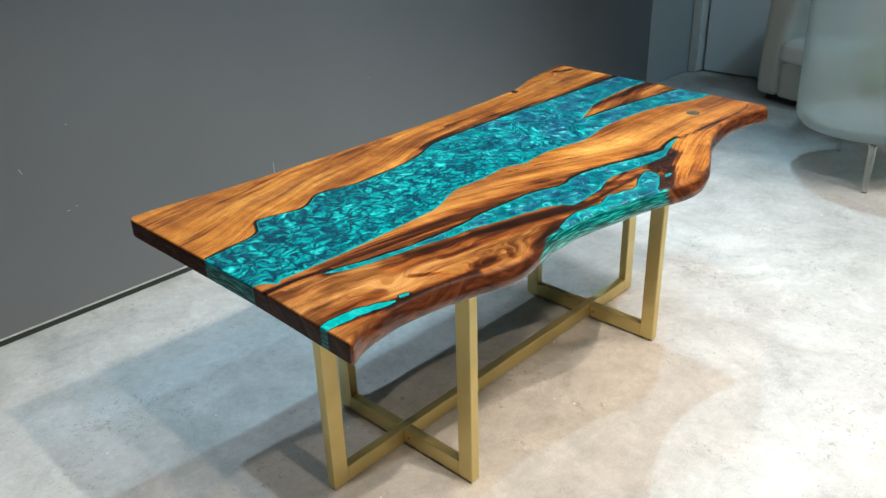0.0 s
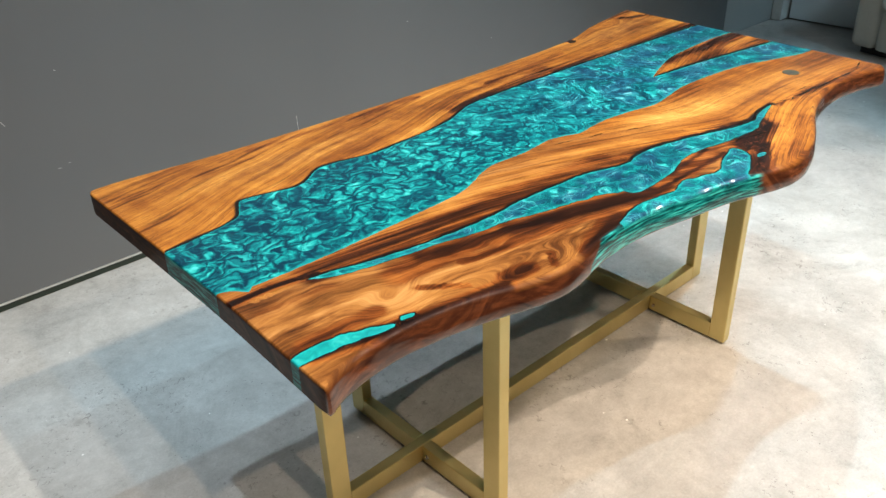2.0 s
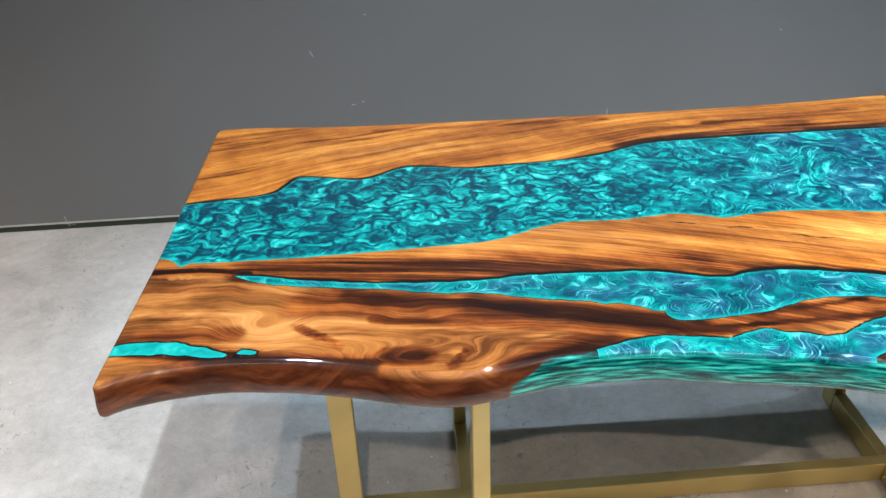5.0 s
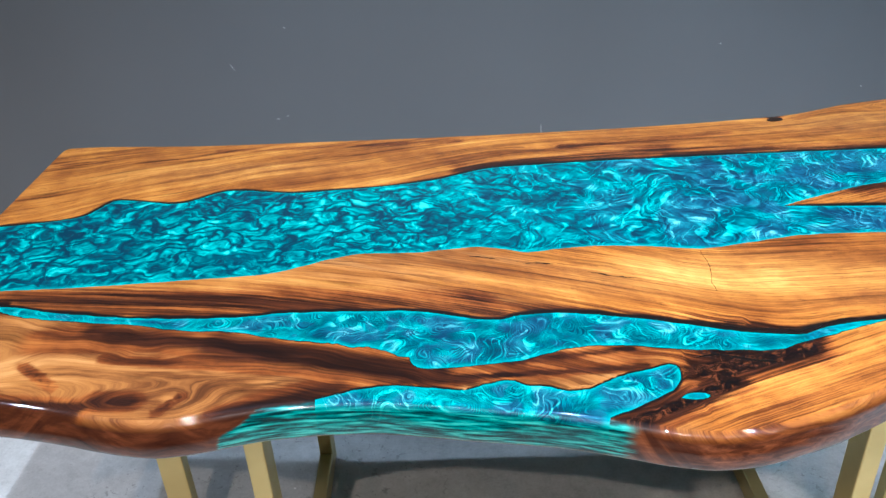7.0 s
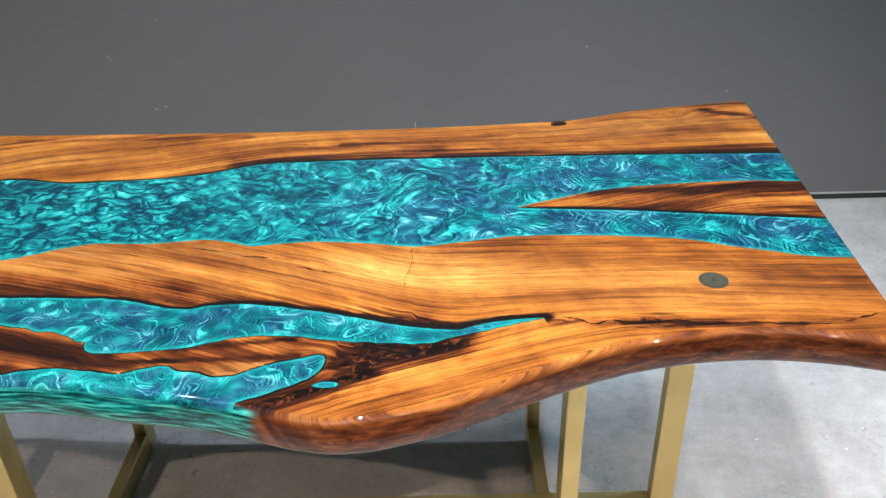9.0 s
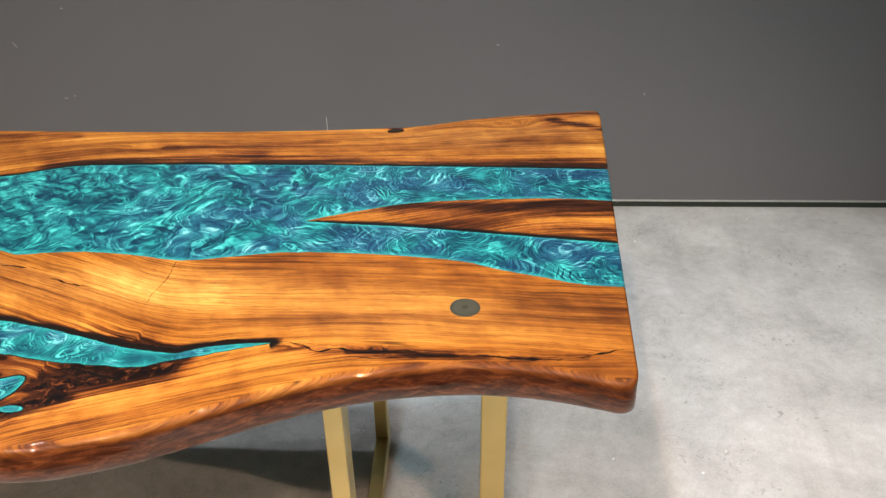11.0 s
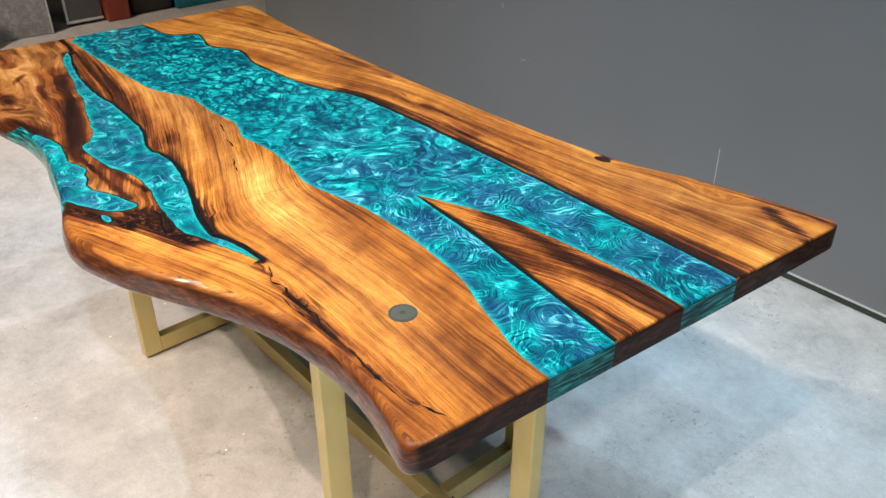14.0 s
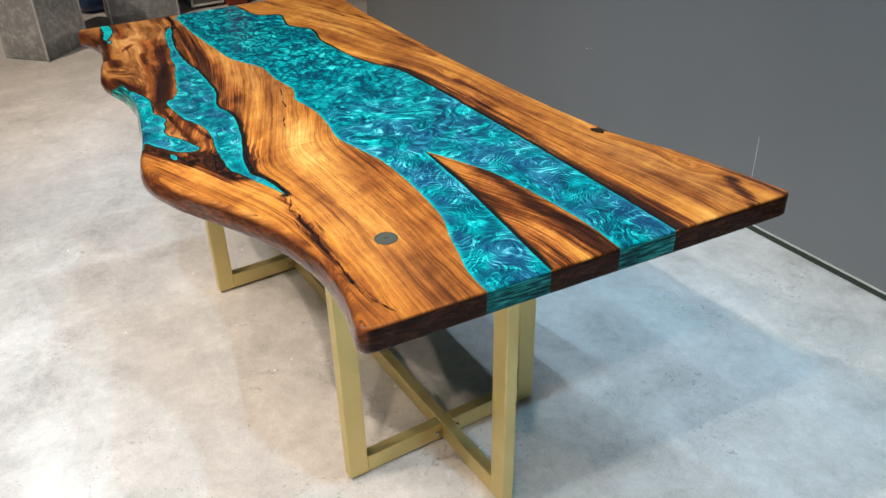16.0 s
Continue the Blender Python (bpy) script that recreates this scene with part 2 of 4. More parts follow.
    # Dark wood along the borders, with the shade of the wood's edge painted in.
    col = n.mix(n.step(n.attr("border_dark"), 0.35, 0.70), col, (0.007, 0.005, 0.004))
    seep = n.attr("seep")
    seep = n.step(n.math("ADD", seep, n.math("MULTIPLY", n.math("SUBTRACT", n.noise(n.coords(), 40, 3), 0.5), 0.5)), 0.25, 0.80)
    col = n.mix(seep, col, rim_resin(n))
    n.link(n.math("MULTIPLY_ADD", cut, -0.08, 0.09), n.bsdf.inputs["Specular IOR Level"])
    gloss = n.math("MULTIPLY_ADD", n.math("MULTIPLY", rim, n.math("MULTIPLY_ADD", cut, 0.60, 0.05)), -1.0, 0.95)
    n.link(n.math("MULTIPLY_ADD", n.math("MULTIPLY", rim, n.math("SUBTRACT", 1.0, cut)), 0.12, 1.42), n.bsdf.inputs["Coat IOR"])
    return n.set(Base_Color=col, Coat_Weight=gloss, Coat_Roughness=n.math("MULTIPLY_ADD", rim, n.math("MULTIPLY_ADD", cut, 0.06, 0.015), 0.03))


def resin_material(name, lift=0.0, plain=0.0, pebbled=1.0, whorl=9.0, curled=0.0):
    """Pearl resin: overlapping scales at one end, brushed curls and eddies towards the other."""
    n = Net(name, rough=0.32, metal=0.14, coat=1.0)
    p = n.attr("plan", "Vector")
    x, y, z = n.split(p)
    half = (0.5, 0.5, 0.5)
    w1 = n.vmath("SUBTRACT", n.noise(p, 6.0, 2.0, out=1), half)
    w2 = n.vmath("SUBTRACT", n.noise(p, 21.0, 2.0, out=1), half)
    p1 = n.vmath("ADD", p, n.vmath("ADD", n.vmath("SCALE", w1, 0.10), n.vmath("SCALE", w2, 0.030)))
    broad = n.noise(p1, 7.0, 2.0)
    # wisps drawn out along the flow: fine across it, long along it
    def wisp(at, scale, across, along, detail=2.0, swirl=1.2):
        psi = n.noise(at, scale, 1.0, 0.35, swirl)
        return n.noise(n.join(n.math("MULTIPLY", psi, across), n.math("MULTIPLY", x, along), n.math("MULTIPLY", y, along)), 1.0, detail, 0.62), psi
    long_wisp, psi_a = wisp(p1, 6.0, 22.0, 12.0, 2.0, 0.8)
    curl, psi_b = wisp(n.vmath("ADD", p1, (3.1, 1.7, 0.0)), 10.0, 13.0, 19.0, 2.5, 1.0)
    hair, psi_c = wisp(n.vmath("ADD", p1, (5.3, 0.4, 0.0)), 7.0, 46.0, 19.0, 1.0)
    # pebbled cells with dark seams, each shaded from one side to the other
    q = n.vmath("MULTIPLY", n.vmath("ADD", p, n.vmath("ADD", n.vmath("SCALE", w1, 0.09), n.vmath("SCALE", w2, 0.075))), (0.60, 1.0, 0.0))

    def cells_at(at, size):
        cell = n.tree.nodes.new("ShaderNodeTexVoronoi")
        n.link(at, cell.inputs["Vector"])
        cell.inputs["Scale"].default_value = size
        off = n.vmath("SUBTRACT", at, cell.outputs["Position"])
        way = n.vmath("SUBTRACT", cell.outputs["Color"], half)
        ox, oy, oz = n.split(n.vmath("MULTIPLY", off, way))
        return n.math("MULTIPLY_ADD", n.math("ADD", ox, oy), size * 1.5, 0.5, clamp=True), n.step(n.voronoi(at, size, "DISTANCE_TO_EDGE"), 0.01, 0.24)
    shade_a, seam_a = cells_at(q, 40.0)
    shade_b, seam_b = cells_at(n.vmath("ADD", q, (1.3, 2.1, 0.0)), 68.0)
    pebble = n.math("ADD", n.math("MULTIPLY", seam_a, 0.34), n.math("ADD", n.math("MULTIPLY", shade_a, 0.30), n.math("ADD", n.math("MULTIPLY", seam_b, 0.16), n.math("MULTIPLY", shade_b, 0.20))))
    # spiral eddies round scattered centres
    cells = n.tree.nodes.new("ShaderNodeTexVoronoi")
    e = n.vmath("MULTIPLY", n.vmath("ADD", p, n.vmath("ADD", n.vmath("SCALE", w1, 0.05), n.vmath("SCALE", w2, 0.035))), (1, 1, 0))
    n.link(e, cells.inputs["Vector"])
    cells.inputs["Scale"].default_value = whorl
    ex, ey, ez = n.split(n.vmath("SUBTRACT", e, cells.outputs["Position"]))
    turn = n.math("MULTIPLY_ADD", n.math("ARCTAN2", ey, ex), 0.16, n.math("MULTIPLY_ADD", cells.outputs["Distance"], 11.0 + 0.45 * (whorl - 9.0), n.math("MULTIPLY", psi_b, 1.6)))
    eddy = n.noise(n.join(n.math("MULTIPLY", n.math("PINGPONG", turn, 0.5), 4.6), n.math("MULTIPLY", x, 10.0 + whorl), n.math("MULTIPLY", y, 10.0 + whorl)), 1.0, 3.0, 0.6)
    zone = n.step(n.math("ADD", x, n.math("MULTIPLY", n.math("SUBTRACT", broad, 0.5), 0.7)), 0.20, -0.22)
    zone = n.math("MULTIPLY", zone, pebbled)
    far = n.step(n.math("ADD", x, n.math("MULTIPLY", n.math("SUBTRACT", psi_a, 0.5), 0.5)), 0.30, 0.62)
    far = n.math("MAXIMUM", far, curled)
    left = n.math("ADD", n.math("MULTIPLY_ADD", pebble, 0.46, 0.065), n.math("ADD", n.math("MULTIPLY", curl, 0.26), n.math("MULTIPLY", long_wisp, 0.20)))
    mid = n.math("ADD", n.math("MULTIPLY", long_wisp, 0.56), n.math("MULTIPLY", curl, 0.46))
    right = n.math("ADD", n.math("MULTIPLY", eddy, 0.78), n.math("MULTIPLY", curl, 0.24))
    right = n.math("ADD", n.math("MULTIPLY", right, far), n.math("MULTIPLY", mid, n.math("SUBTRACT", 1.0, far)))
    shape = n.math("ADD", n.math("MULTIPLY", zone, left), n.math("MULTIPLY", n.math("SUBTRACT", 1.0, zone), right))
    strand = n.math("MULTIPLY", n.step(hair, 0.53, 0.70), n.math("MULTIPLY_ADD", zone, -0.12, 0.27))
    fac = n.math("ADD", n.math("MULTIPLY_ADD", n.math("SUBTRACT", shape, 0.49), 1.75, 0.40), n.math("ADD", n.math("MULTIPLY_ADD", broad, 0.26, -0.13 + lift), strand))
    fac = n.math("MULTIPLY_ADD", fac, 1.0 - plain, 0.66 * plain)
    fac = n.math("SUBTRACT", fac, n.step(x, 0.35, 0.80, 0.0, 0.05))
    col = n.ramp(fac, [(0.26, (0.002, 0.036, 0.066)), (0.40, (0.002, 0.098, 0.130)), (0.52, (0.002, 0.210, 0.228)), (0.66, (0.007, 0.410, 0.395)), (0.86, (0.09, 0.74, 0.69))])
    violet = n.math("MULTIPLY", n.step(n.noise(p1, 10.0 + 14.0 * curled, 2.0), 0.42, 0.62), n.math("MAXIMUM", n.step(x, -0.15, 0.45, 0.10, 0.85), 0.85 * curled))
    col = n.mix(violet, col, n.ramp(fac, [(0.26, (0.005, 0.034, 0.088)), (0.50, (0.014, 0.110, 0.195)), (0.68, (0.06, 0.29, 0.38)), (0.86, (0.26, 0.58, 0.66))]))
    rim, cut = n.attr("rim"), n.attr("cut")
    glow = n.math("MULTIPLY", n.attr("lip"), n.step(n.noise(p, 22.0, 2.0), 0.35, 0.65, 0.30, 0.85))
    col = n.mix(glow, col, (0.006, 0.44, 0.42))
    # Shade put into the colour: darker outer edge and underside, darkest at the ends.
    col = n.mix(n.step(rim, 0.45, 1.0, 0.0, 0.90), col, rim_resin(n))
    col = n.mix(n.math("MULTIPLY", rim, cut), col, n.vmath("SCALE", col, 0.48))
    gloss = n.math("MULTIPLY_ADD", n.math("MULTIPLY", rim, n.math("MULTIPLY_ADD", cut, 0.60, 0.05)), -1.0, 0.95)
    n.link(n.math("MULTIPLY_ADD", n.math("MULTIPLY", rim, n.math("SUBTRACT", 1.0, cut)), 0.12, 1.42), n.bsdf.inputs["Coat IOR"])
    return n.set(Base_Color=col, Metallic=n.math("MULTIPLY_ADD", rim, -0.12, 0.14), Specular_IOR_Level=n.math("MULTIPLY_ADD", rim, -0.10, 0.12), Coat_Weight=gloss, Coat_Roughness=n.math("MULTIPLY_ADD", rim, n.math("MULTIPLY_ADD", cut, 0.06, 0.015), 0.03))


def concrete_material():
    n = Net("concrete", rough=0.55)
    p = n.coords()
    big, mid, small, grit = n.noise(p, 1.1, 4), n.noise(p, 6.0, 7, 0.68, 0.4), n.noise(p, 34.0, 5, 0.7), n.noise(p, 160.0, 3)
    tone = n.math("ADD", n.math("ADD", n.math("MULTIPLY", big, 0.30), n.math("MULTIPLY", mid, 0.36)), n.math("ADD", n.math("MULTIPLY", small, 0.20), n.math("MULTIPLY", grit, 0.14)))
    col = n.ramp(tone, [(0.36, (0.27, 0.263, 0.25)), (0.46, (0.42, 0.412, 0.395)), (0.53, (0.50, 0.492, 0.475)), (0.62, (0.62, 0.612, 0.595))])
    stain = n.math("MULTIPLY", n.step(n.noise(p, 2.3, 8, 0.72, 0.8), 0.54, 0.68), n.step(small, 0.35, 0.6))
    col = n.mix(n.math("MULTIPLY", stain, 0.55), col, (0.24, 0.232, 0.215))
    worn = n.step(n.noise(p, 2.6, 4, 0.65), 0.50, 0.60)
    gouge = n.math("MULTIPLY", n.step(n.noise(p, 52.0, 4, 0.7, 0.9), 0.575, 0.64), worn)
    col = n.mix(n.math("MULTIPLY", gouge, 0.60), col, (0.20, 0.192, 0.175))
    smear = n.step(n.noise(n.vmath("MULTIPLY", p, (1.0, 0.35, 1.0)), 3.4, 6, 0.7, 1.0), 0.56, 0.74)
    col = n.mix(n.math("MULTIPLY", smear, 0.30), col, (0.27, 0.26, 0.24))
    pale = n.step(n.noise(n.vmath("ADD", p, (7.0, 2.0, 0.0)), 3.0, 5, 0.65, 0.5), 0.55, 0.72)
    col = n.mix(n.math("MULTIPLY", pale, 0.35), col, (0.68, 0.675, 0.66))
    patch = n.step(n.noise(p, 3.7, 3), 0.54, 0.64)
    pits = n.math("MULTIPLY", n.step(n.voronoi(p, 60.0), 0.16, 0.08), patch)
    col = n.mix(n.math("MULTIPLY", pits, 0.65), col, (0.13, 0.127, 0.12))
    chips = n.math("MULTIPLY", n.step(n.voronoi(n.vmath("ADD", p, (3.3, 1.7, 0)), 11.0), 0.045, 0.025), n.step(n.noise(p, 2.9, 1), 0.46, 0.50))
    col = n.mix(chips, col, (0.92, 0.92, 0.90))
    n.bump(n.math("SUBTRACT", n.math("ADD", mid, n.math("ADD", n.math("MULTIPLY", small, 0.5), n.math("MULTIPLY", grit, 0.25))), n.math("MULTIPLY", gouge, 1.3)), 0.42, 0.005)
    return n.set(Base_Color=col, Roughness=n.step(mid, 0.3, 0.7, 0.40, 0.62))


def paint_material(name, colour, rough=0.45, spread=0.10):
    n = Net(name, rough=rough)
    p = n.coords()
    streak = n.noise(n.vmath("MULTIPLY", p, (1.0, 1.0, 0.15)), 2.2, 3)
    fac = n.math("MULTIPLY_ADD", n.math("ADD", n.math("MULTIPLY", n.noise(p, 1.1, 4), 0.6), n.math("MULTIPLY", streak, 0.4)), 2 * spread, 1 - spread)
    n.bump(n.noise(p, 160.0, 3), 0.08, 0.001)
    return n.set(Base_Color=n.vmath("SCALE", colour, fac), Roughness=n.step(n.noise(p, 3.0, 4), 0.3, 0.7, rough - 0.05, rough + 0.08))


def gold_material():
    n = Net("brushed_gold_paint", rough=0.36, metal=0.75)
    p = n.coords()
    grain = n.noise(p, 900.0, 2)
    wear = n.noise(p, 14.0, 5)
    col = n.mix(n.math("MULTIPLY", wear, 0.5), (0.66, 0.54, 0.235), (0.50, 0.41, 0.175))
    n.bump(grain, 0.10, 0.0006)
    return n.set(Base_Color=col, Roughness=n.step(wear, 0.3, 0.7, 0.30, 0.46))


def plain_material(name, colour, rough=0.5, metal=0.0, scale=25.0, spread=0.18):
    n = Net(name, rough=rough, metal=metal)
    fac = n.math("MULTIPLY_ADD", n.noise(n.coords(), scale, 4), 2 * spread, 1 - spread)
    return n.set(Base_Color=n.vmath("SCALE", colour, fac))


WOOD, CONCRETE, GOLD = wood_material(), concrete_material(), gold_material()
RESIN, RESIN_PALE, RESIN_PLAIN = resin_material("pearl_resin"), resin_material("pale_pearl_resin", -0.01, 0.0, 0.0, 20.0, 0.92), resin_material("turquoise_resin", 0.10, 0.72)
WALL = paint_material("dark_grey_wall_paint", (0.136, 0.147, 0.157), 0.40, 0.14)
PALE = paint_material("pale_grey_panel_paint", (0.36, 0.395, 0.40), 0.5, 0.05)
CEILING = paint_material("ceiling_paint", (0.06, 0.06, 0.06), 0.8, 0.05)
DARKWALL = paint_material("charcoal_wall_paint", (0.030, 0.033, 0.034), 0.5, 0.08)
GAP = plain_material("shadow_gap_dark_green", (0.018, 0.032, 0.024), 0.4)
TRIM = plain_material("aluminium_trim", (0.66, 0.68, 0.66), 0.5, 0.2)
CRACK = plain_material("black_filler", (0.010, 0.007, 0.006), 0.12)
STEEL = plain_material("polished_steel", (0.62, 0.61, 0.58), 0.18, 1.0)


# ---- geometry helpers ----
def part(name, bm, material, parent=None, label=""):
    """Link a bmesh as one mesh object, under parent if there is one."""
    me = bpy.data.meshes.new(name)
    bm.to_mesh(me)
    bm.free()
    me.materials.append(material)
    ob = new(name, me)
    if parent is not None:
        ob.parent = parent
    return tagged(ob, label)


def empty(name, at=(0, 0, 0), rz=0):
    ob = new(name)
    ob.empty_display_size = 0.05
    ob.matrix_world = pose(*at, 0, 0, rz)
    return ob


def box(x0, x1, y0, y1, z0, z1, bevel=0.0, seg=2, bm=None):
    bm = bm or bmesh.new()
    got = bmesh.ops.create_cube(bm, size=1.0, matrix=Matrix.LocRotScale(
        ((x0 + x1) / 2, (y0 + y1) / 2, (z0 + z1) / 2), None, (x1 - x0, y1 - y0, z1 - z0)))
    if bevel:
        es = list({e for v in got["verts"] for e in v.link_edges})
        bmesh.ops.bevel(bm, geom=es, offset=bevel, segments=seg, affect="EDGES", profile=0.5)
    return bm


def smooth(ob, angle=40):
    for p in ob.data.polygons:
        p.use_smooth = True
    ob.data.set_sharp_from_angle(angle=radians(angle))
    return ob


# ---- room ----
WALL_Y, EAST, WEST, SOUTH, TOP, WALL_W, WALL_E, REAR = 1.418, 4.19, -4.7, -5.0, 3.95, -2.76, 3.45, 2.6


def setting(name, bm, material, label):
    return tagged(part(name, bm, material), label, "", "", "structure")


setting("floor", box(WEST - 0.2, EAST + 0.2, SOUTH - 0.2, REAR + 0.3, -0.12, 0.0), CONCRETE, "mottled light grey polished concrete floor with small stains")
setting("wall_north", box(WALL_W, WALL_E, WALL_Y, WALL_Y + 0.16, 0.026, TOP), WALL, "dark grey satin painted wall behind the table")
setting("wall_north_pale", box(WALL_E + 0.004, EAST + 0.2, WALL_Y, WALL_Y + 0.16, 0.004, TOP), PALE, "pale grey painted wall section in the corner")
setting("shadow_gap", box(WALL_W, WALL_E, WALL_Y + 0.006, WALL_Y + 0.16, 0.0, 0.0255), GAP, "dark green shadow gap along the wall's foot")
setting("wall_trim", box(WALL_W, WALL_E, WALL_Y - 0.003, WALL_Y - 0.0002, 0.026, 0.033), plain_material("satin_bead", (0.70, 0.72, 0.70), 0.30, 0.9), "thin pale metal bead along the wall's foot")
setting("wall_east", box(EAST, EAST + 0.16, SOUTH, WALL_Y - 0.004, 0.004, TOP), PALE, "pale grey painted side wall")
setting("wall_west", box(WEST - 0.16, WEST, SOUTH, REAR, 0.004, TOP), DARKWALL, "charcoal wall at the showroom's far end")
setting("wall_rear", box(WEST, WALL_W + 0.16, REAR, REAR + 0.16, 0.004, TOP), DARKWALL, "charcoal wall beyond the end of the display wall")
setting("wall_return", box(WALL_W, WALL_W + 0.16, WALL_Y + 0.164, REAR - 0.004, 0.004, TOP), WALL, "return of the display wall")
# Out of view: wall added opposite the display, kept dark to cut bounced light.
setting("wall_south", box(WEST, EAST - 0.004, SOUTH - 0.16, SOUTH, 0.004, TOP), DARKWALL, "unseen wall added opposite the display, dark to cut bounced light")
# The ceiling is unseen too; its dark colour holds down the fill.
setting("ceiling", box(WEST - 0.16, EAST + 0.16, SOUTH - 0.16, REAR + 0.16, TOP + 0.004, TOP + 0.1), CEILING, "unseen showroom ceiling, dark to cut bounced light")
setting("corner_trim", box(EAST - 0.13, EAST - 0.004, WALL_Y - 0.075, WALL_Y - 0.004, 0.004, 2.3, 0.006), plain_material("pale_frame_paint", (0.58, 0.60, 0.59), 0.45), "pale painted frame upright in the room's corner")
tagged(part("door_1", box(EAST - 0.045, EAST - 0.004, 0.30, WALL_Y - 0.095, 0.012, 2.1, 0.004), paint_material("grey_door_paint", (0.66, 0.74, 0.78), 0.4, 0.04)), "closed plain grey flush door", "", "", "structure")


# ---- table top ----
TOP_Z, THICK = 0.776, 0.050


def curve(text, gap=0.006):
    """A smooth line through a few control points given in millimetres, resampled evenly."""
    pts = np.array([[float(c) / 1000 for c in p.split(",")] for p in text.split()])
    ext = np.vstack([2 * pts[0] - pts[1], pts, 2 * pts[-1] - pts[-2]])
    out = []
    for i in range(1, len(ext) - 2):
        p0, p1, p2, p3 = ext[i - 1:i + 3]
        k = max(2, int(np.linalg.norm(p2 - p1) / gap))
        s = np.linspace(0, 1, k, endpoint=False)[:, None]
        out.append(0.5 * (2 * p1 + (p2 - p0) * s + (2 * p0 - 5 * p1 + 4 * p2 - p3) * s ** 2 + (3 * p1 - p0 - 3 * p2 + p3) * s ** 3))
    return np.vstack(out + [pts[-1:]])


def wobble(line, size, scale, seed):
    """Small natural unevenness along a line."""
    d = np.gradient(line, axis=0)
    d /= np.linalg.norm(d, axis=1)[:, None] + 1e-9
    k = np.array([noise.noise((p[0] * scale, p[1] * scale, seed)) for p in line]) * size
    return line + np.stack([-d[:, 1], d[:, 0]], 1) * k[:, None]


BACK = curve("-945,366 -860,366 -646,344 -397,335 -174,329 30,327 224,329 401,337 520,347 604,357 690,385 745,403 874,428 1004,449")
RIGHT = curve("1006,443 985,150 962,-150 940,-462")
FRONT = curve("-968,-514 -960,-505 -947,-497 -915,-485 -870,-477 -810,-473 -750,-477 -690,-486 -620,-505 -560,-524 -500,-534 -440,-527 -380,-515 -310,-509 -240,-510 "
              "-170,-519 -90,-534 -10,-551 60,-570 115,-588 165,-597 215,-593 265,-580 320,-563 385,-534 450,-501 520,-471 600,-447 680,-435 755,-434 830,-443 890,-458 932,-470")
LEFT = curve("-947,362 -951,0 -955,-200 -969,-506")
RIVER_BACK = curve("-990,3 -955,7 -873,16 -815,26 -782,40 -757,82 -742,94 -690,84 -635,69 -602,77 -556,107 -515,111 -410,90 -331,94 -242,101 -151,118 -55,156 52,164 200,167 400,166 600,163 800,158 1030,150")
RIVER_FRONT = curve("-990,-178 -957,-181 -932,-190 -911,-213 -899,-203 -860,-206 -696,-207 -512,-200 -425,-195 -372,-179 -323,-158 -270,-146 -180,-150 -95,-141 -50,-151 -8,-166 45,-159 110,-157 180,-165 262,-180 "
                    "346,-167 437,-153 575,-158 700,-175 770,-200 837,-222 900,-240 1000,-247")
ISLAND_TOP = curve("438,-53 475,-36 533,-14 605,11 690,24 793,32 897,33 1030,20")
ISLAND_LOW = curve("438,-53 532,-63 629,-72 724,-86 818,-99 892,-110 1030,-128")
SEC_TOP = curve("-822,-250 -778,-257 -731,-271 -668,-285 -597,-298 -511,-307 -425,-309 -382,-304 -313,-307 -253,-309 -190,-315 -140,-328 -95,-343 -62,-345 -36,-338 20,-337 88,-350 149,-366 209,-387 262,-402 326,-411 367,-397 406,-390 452,-387")
SEC_LOW = curve("-822,-250 -795,-268 -755,-284 -683,-299 -596,-315 -510,-336 -435,-346 -386,-362 -322,-377 -274,-390 -236,-399 -200,-418 -190,-434 -172,-445 -130,-446 -45,-438 -10,-426 26,-416 62,-415 109,-419 165,-431 220,-437 285,-441 317,-430 361,-416 410,-400 452,-387")


def torn(line, size, x0, x1):
    """A border roughened where the wood is torn, calm elsewhere."""
    fade = np.clip(np.minimum(line[:, 0] - x0, x1 - line[:, 0]) / 0.03, 0, 1)[:, None]
    return line + fade * (wobble(wobble(line, size, 45, 1.3), 0.5 * size, 110, 4.1) - line)


SEC_LOW = torn(torn(SEC_LOW, 0.0022, -0.78, 0.44), 0.0050, -0.34, -0.165)
SEC_TOP = torn(SEC_TOP, 0.0018, -0.78, 0.42)
RIVER_FRONT = torn(RIVER_FRONT, 0.0012, -0.93, 0.90)
RIVER_BACK = torn(RIVER_BACK, 0.0010, -0.93, 0.90)
BAY = curve("-398,-580 -382,-528 -350,-508 -306,-497 -268,-485 -236,-479 -205,-478 -161,-485 -125,-491 -98,-484 -66,-477 -46,-487 -16,-495 12,-503 36,-499 52,-489 84,-476 115,-468 138,-462 147,-470 148,-484 143,-497 130,-510 108,-524 82,-538 56,-550 38,-560 31,-580 29,-620")
SMALL = curve("-1000,-418 -968,-416 -944,-411 -905,-413 -864,-422 -825,-439 -803,-452 -818,-455 -860,-447 -897,-441 -950,-437 -1000,-437")
PEBBLE = curve("137,-525 146,-518 160,-517 171,-521 168,-527 152,-529 137,-525")
BLOB = curve("-789,-451 -782,-443 -762,-450 -770,-456 -789,-451")


BAY = torn(BAY, 0.0026, -0.30, 0.20)
SMALL, BLOB = torn(SMALL, 0.0035, -0.945, -0.76), torn(BLOB, 0.0018, -0.83, -0.72)


